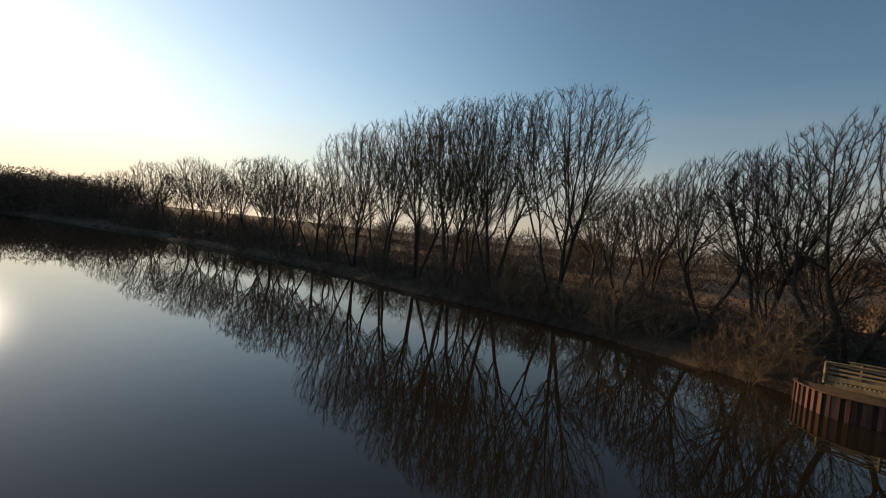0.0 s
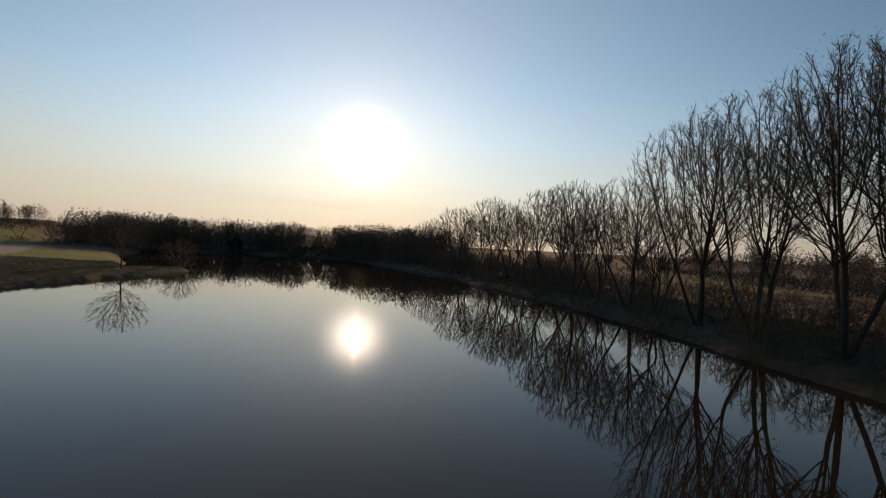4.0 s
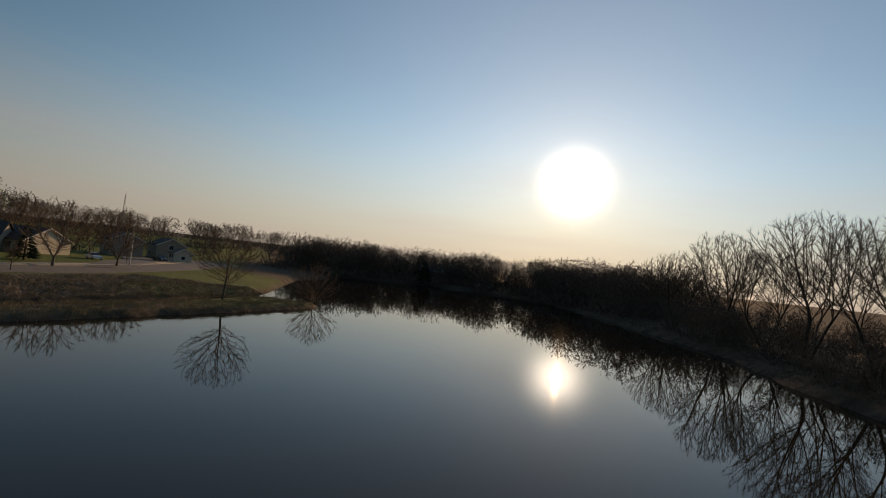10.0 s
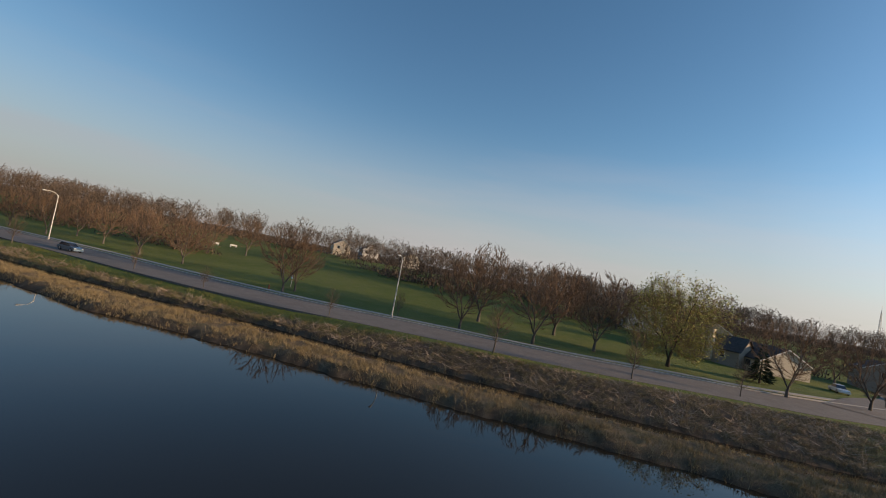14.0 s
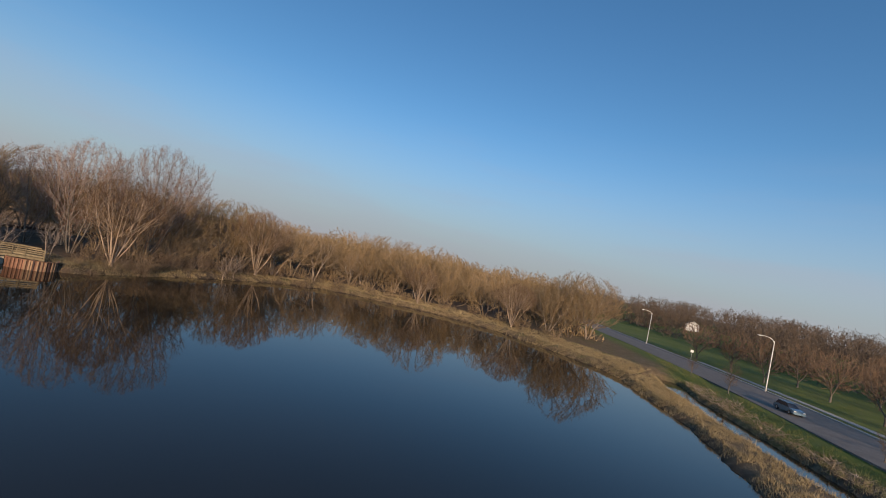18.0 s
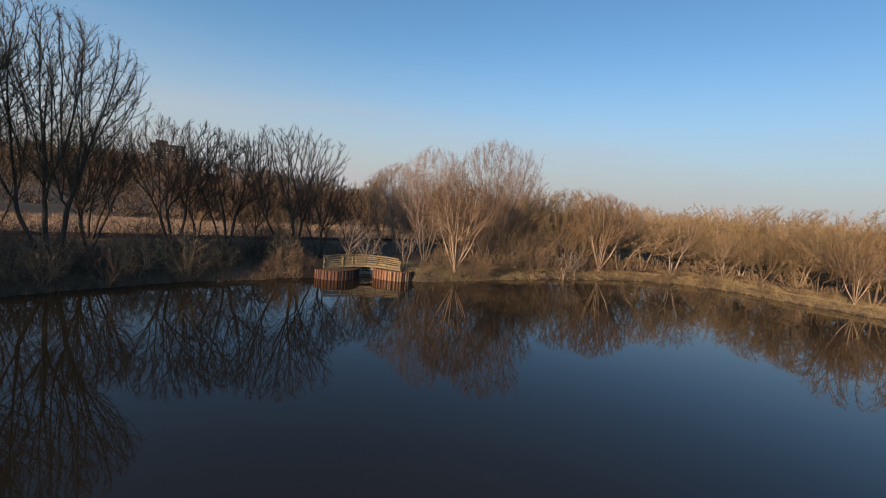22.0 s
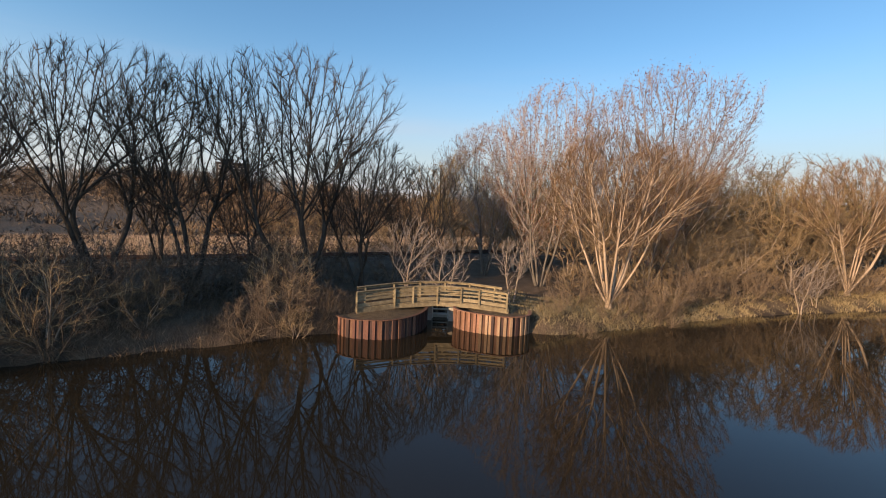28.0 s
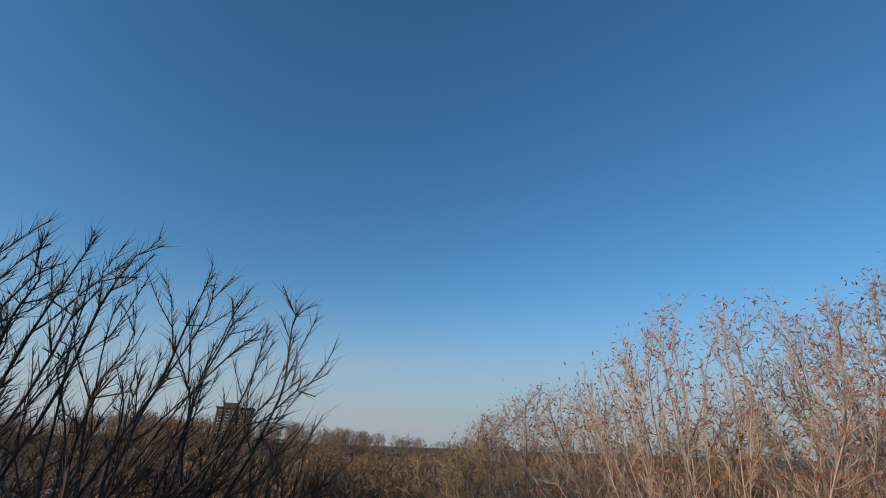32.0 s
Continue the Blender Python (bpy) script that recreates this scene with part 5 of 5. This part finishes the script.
near = scatter(27, (36, 90, -40, 34), 900, lambda x, y, ds, r, t: (t > 5) & (t < 34))
woods("far_woods", near[:22], "woods_brown", "low brown brush between railway and field", 3.5, 6.5, 9)
under = scatter(28, (-45, 40, 18, 110), 2600, lambda x, y, ds, r, t: (ds > 4) & (ds < 19) & (t < -5) & (np.hypot(x - 28, y - 14) > 12))
woods("low_brush", under[:150], "woods_dark", "low dark brush under the trees on the bank", 2.5, 5.0, 10)
deep = scatter(25, (-30, 260, -260, 60), 3600, lambda x, y, ds, r, t: (ds > 24) & (ds < 130) & (r < -16) & (t < -8) & (x + 0.2 * y > -28))
woods("far_woods", deep[:190], "woods_olive", "tan and olive thicket of bare trees behind the shore", 10.5, 15, 6)


slope = scatter(26, (-110, 160, -330, -95), 2600, lambda x, y, ds, r, t: (r > 38) & (r < 120) & (x > -75 + 0.25 * (r - 24)))
woods("far_woods", slope[:220], "woods_brown", "brown leafless woods across the road", 9, 14, 7)


def conifer(x, y, h):
    """A dark spruce: trunk and whorls of drooping needle sprays."""
    c = tagged(new("spruce_tree"), "dark green pointed spruce among bare trees", "tree", "evergreens by the houses")
    c.matrix_world = pose(x, y, ground_z(x, y))
    part("trunk", cyl(bmesh.new(), 0.18, 0.03, h, (0, 0, -0.2), sides=7), "bark_dark", c)
    rg = np.random.default_rng(int(h * 100))
    n = int(130 * h)
    u = np.sqrt(rg.random(n))
    z = h * (1 - 0.93 * u)
    a = rg.random(n) * 6.283
    r = 0.3 * h * u ** 0.9 * rg.uniform(0.3, 0.85, n)
    p = np.stack([r * np.cos(a), r * np.sin(a), z], 1)
    d = unit(np.stack([np.cos(a), np.sin(a), rg.uniform(-0.6, 0.2, n)], 1))
    v, t = slivers(rg, p, d, 0.3 + 0.13 * h * u * rg.uniform(0.6, 1.1, n), 0.1)
    new("crown", mesh_of("crown", v, None, t, mats=(M["needle"],))).parent = c


for x, y, h in ((-132.6, 11.9, 6.5), (-212, 124, 13), (-203, 122, 10), (-218, 140, 12), (-150, 152, 9), (-190, 158, 12), (-168, -12, 10), (-172, -30, 12), (-225, 118, 11)):
    conifer(x, y, h)


# ---- grass, reeds and brush ----
def blades(name, spots, low, high, width, material, label, category, lean=0.5, seed=3):
    """Tufts of narrow blades as one object."""
    rg = np.random.default_rng(seed)
    p = np.asarray(spots, float)
    z = land(p[:, 0], p[:, 1])[0]
    base = np.column_stack([p, z - 0.03])
    d = unit(np.column_stack([rg.normal(0, lean, len(p)), rg.normal(0, lean, len(p)), np.ones(len(p))]))
    v, t = slivers(rg, base, d, rg.uniform(low, high, len(p)), width)
    me = mesh_of(name, v, None, t, mats=(M[material],), smooth_shade=False)
    return tagged(new(name, me), label, category, kind="stuff")


def tufted(seed, box_, clumps, per, keep, spread=0.3):
    rg = np.random.default_rng(seed)
    spots = np.array(scatter(seed, box_, clumps, keep))
    out = np.repeat(spots, per, 0)
    return out + rg.normal(0, spread, out.shape)


M["straw"] = island_mat("straw", ((0.18, 0.138, 0.07), (0.29, 0.222, 0.118), (0.44, 0.345, 0.2)))
M["field_straw"] = island_mat("field_straw", ((0.26, 0.185, 0.125), (0.36, 0.26, 0.185), (0.48, 0.36, 0.265)))
M["reed_brown"] = island_mat("reed_brown", ((0.13, 0.105, 0.06), (0.22, 0.18, 0.105), (0.37, 0.3, 0.19)))
M["stalk_brown"] = island_mat("stalk_brown", ((0.07, 0.051, 0.035), (0.14, 0.103, 0.07), (0.24, 0.182, 0.128)))
M["blade_green"] = island_mat("blade_green", ((0.09, 0.11, 0.028), (0.16, 0.165, 0.05), (0.28, 0.24, 0.1)))
dd_of = lambda x, y: line_distance(x, y, DITCH)
blades("dry_grass", tufted(31, (-106, -20, -58, 58), 16000, 34, lambda x, y, ds, r, t: (ds > 0.45) & (ds < 7.5) & (r < -9) & (dd_of(x, y)[0] > 1.9) & (dd_of(x, y)[1] >= 0)), 0.2, 0.5, 0.016, "straw",
       "dry straw-coloured grass on the narrow lake spit", "grass", 0.5)
blades("dead_reeds", tufted(32, (-116, -20, -64, 50), 30000, 30, lambda x, y, ds, r, t: (dd_of(x, y)[0] > 1.8) & (dd_of(x, y)[0] < 12 - np.clip(x + 78, -20, 0) * 0.25) & (dd_of(x, y)[1] < 0) & (r < -8)), 0.15, 0.45, 0.02, "reed_brown",
       "flattened brown dead reeds beside the ditch", "reeds", 0.8)
M["reed_pale"] = island_mat("reed_pale", ((0.26, 0.2, 0.145), (0.36, 0.29, 0.22), (0.48, 0.4, 0.31)))
blades("flattened_reeds", tufted(38, (-116, -20, -64, 50), 14000, 7, lambda x, y, ds, r, t: (dd_of(x, y)[0] > 2.4) & (dd_of(x, y)[0] < 12 - np.clip(x + 78, -20, 0) * 0.25) & (dd_of(x, y)[1] < 0) & (r < -8)), 0.5, 1.4, 0.03, "reed_pale",
       "pale flattened reed stalks on the ditch bank", "reeds", 2.5)
blades("verge_grass", tufted(36, (-100, 5, -100, 8), 16000, 22, lambda x, y, ds, r, t: (dd_of(x, y)[0] > 1.6) & (dd_of(x, y)[1] < 0) & (r < -6) & (r > -10) & (ds > 1)), 0.2, 0.5, 0.014, "blade_green",
       "rough green grass on the verge above the ditch", "grass", 0.6)
blades("shore_grass", tufted(33, (-35, 56, -72, 12), 16000, 30, lambda x, y, ds, r, t: (ds > 0.1) & (ds < np.where(y < -40, 10, 4.5)) & (r < -10)), 0.2, 0.55, 0.018, "straw", "dry golden grass along the south shore", "grass", 0.6)
blades("bank_brush", tufted(34, (-75, 34, 14, 120), 14000, 26, lambda x, y, ds, r, t: (ds > 0.1) & (ds < 9) & (t < -3.5)), 0.2, 0.6, 0.014, "stalk_brown", "tangled brown dead stalks on the wooded bank", "brush", 0.9)
blades("bank_brush", tufted(37, (8, 34, 15, 46), 2600, 30, lambda x, y, ds, r, t: (ds > 0.1) & (ds < 11) & (t < -3.5)), 0.2, 0.65, 0.012, "stalk_brown", "dead stalks and brush beside the weir", "brush", 0.7)
blades("bank_grass", tufted(39, (27.4, 37, -10, 8), 1500, 30, lambda x, y, ds, r, t: (ds > 0.05) & (ds < 6) & (t < -3)), 0.15, 0.5, 0.012, "reed_brown", "low brown dead grass on the bank by the weir", "grass", 0.9)
blades("field_grass", tufted(35, (-30, 110, 0, 130), 30000, 9, lambda x, y, ds, r, t: (t > 4) & (t < 40)), 0.3, 0.75, 0.03, "field_straw", "tall dry tan grass in the field", "grass", 0.25)

row("tan_brush", [(x, y, rng.uniform(0.6, 1.1)) for x, y in spread(41, (20, 110, -10, 110), 700, 5.0, lambda x, y, d, r, t: (t > 14) & (t < 40))[:6]], "tan leafless bush in the dry field", "bushes in the field", "bush", "bush")


# ---- small things ----
def hydrant(x, y):
    h = tagged(new("fire_hydrant"), "small orange-red fire hydrant beside the kerb", "hydrant")
    h.matrix_world = pose(x, y, ground_z(x, y))
    part("barrel", cyl(bmesh.new(), 0.13, 0.12, 0.6, (0, 0, 0)), "hydrant_red", h)
    part("bonnet", cyl(bmesh.new(), 0.15, 0.05, 0.18, (0, 0, 0.6)), "hydrant_red", h)
    for a in (0, 180):
        part("outlet", cyl(bmesh.new(), 0.06, 0.06, 0.16, (0, 0, 0.42), (90, 0, a)), "hydrant_red", h)


hydrant(-68.4, -36.6)


def sign(x, y, turn, tone, label):
    s = tagged(new("sign"), label, "sign")
    s.matrix_world = pose(x, y, ground_z(x, y), 0, 0, turn)
    part("post", cyl(bmesh.new(), 0.04, 0.04, 2.2), "galvanised", s)
    part("panel", box(bmesh.new(), 0.7, 0.03, 0.6, (0, -0.05, 1.6), bevel=0.008), tone, s)


sign(-74.5, -44, 40, "sign_blue", "blue metal sign on a post in the park")
house(5, -233, ground_z(5, -233), 20, 5.5, 5, 3.2, 1.6, "siding_white", "shingle", "white house with grey roof far across the road", ((-1.4, 1.0, 1.0, 1.2), (1.4, 1.0, 1.0, 1.2)), name="house")
sign(-22, -101.5, 40, "trim_white", "white metal sign on a post by the road")


def park_bench(x, y, turn):
    b = tagged(new("park_bench"), "pale park bench on the lawn's crest", "bench", "park benches")
    b.matrix_world = pose(x, y, ground_z(x, y), 0, 0, turn)
    for k in range(3):
        part("seat_slat", box(bmesh.new(), 2.2, 0.14, 0.05, (0, -0.16 + 0.16 * k, 0.45)), "trim_white", b)
    for k in range(2):
        part("back_slat", box(bmesh.new(), 2.2, 0.04, 0.16, (0, 0.26, 0.6 + 0.22 * k)), "trim_white", b)
    for sx in (-0.9, 0.9):
        part("leg", box(bmesh.new(), 0.08, 0.5, 0.45, (sx, 0, 0)), "galvanised", b)
        part("back_post", box(bmesh.new(), 0.08, 0.06, 0.95, (sx, 0.29, 0)), "galvanised", b)


park_bench(-76, -123, 10)
park_bench(-81, -121, 10)
car("car", "car_white", "white car parked in the driveway", -154, 17.8, 30, group="cars by the houses")
car("car", "car_dark", "dark blue car parked in the driveway", -170, 29, 30, group="cars by the houses")


def apartment_block():
    b = tagged(new("apartment_building"), "long grey-brown apartment block on the wooded hill", "apartment building")
    b.matrix_world = pose(247, 131, ground_z(247, 131) - 0.3, 0, 0, 113)
    part("wall", box(bmesh.new(), 16, 14, 14.5, (0, 0, 0)), "siding_brown", b)
    part("roof", box(bmesh.new(), 17, 15, 0.6, (0, 0, 14.5)), "shingle", b)
    part("plant_room", box(bmesh.new(), 6, 5, 2.2, (3, 0, 15.1)), "siding_brown", b)
    for fl in range(5):
        for k in range(5):
            w = part("window", box(bmesh.new(), 1.7, 0.1, 1.5, (-6 + 3 * k, 7.02, 0.9 + 2.8 * fl)), "trim_white", b)
            part("pane", box(bmesh.new(), 1.5, 0.1, 1.3, (-6 + 3 * k, 7.06, 1.0 + 2.8 * fl)), "pane", w)


apartment_block()


def lattice_mast():
    m = tagged(new("radio_mast"), "thin steel lattice mast above the far trees", "mast")
    z = ground_z(-388, -11)
    m.matrix_world = pose(-388, -11, z)
    top = 33 - z
    for a in (0, 120, 240):
        c, s = math.cos(radians(a)), math.sin(radians(a))
        part("leg", bar(bmesh.new(), (1.1 * c, 1.1 * s, 0), (0.25 * c, 0.25 * s, top), 0.16, 0.16), "galvanised", m)
    for k in range(12):
        f0, f1 = k / 12, (k + 1) / 12
        for a in (0, 120, 240):
            r0, r1 = 1.1 - 0.85 * f0, 1.1 - 0.85 * f1
            p = (r0 * math.cos(radians(a)), r0 * math.sin(radians(a)), top * f0)
            q = (r1 * math.cos(radians(a + 120)), r1 * math.sin(radians(a + 120)), top * f1)
            part("brace", bar(bmesh.new(), p, q, 0.1, 0.1), "galvanised", m)
    part("antenna", cyl(bmesh.new(), 0.12, 0.05, 3.5, (0, 0, top)), "galvanised", m)


lattice_mast()
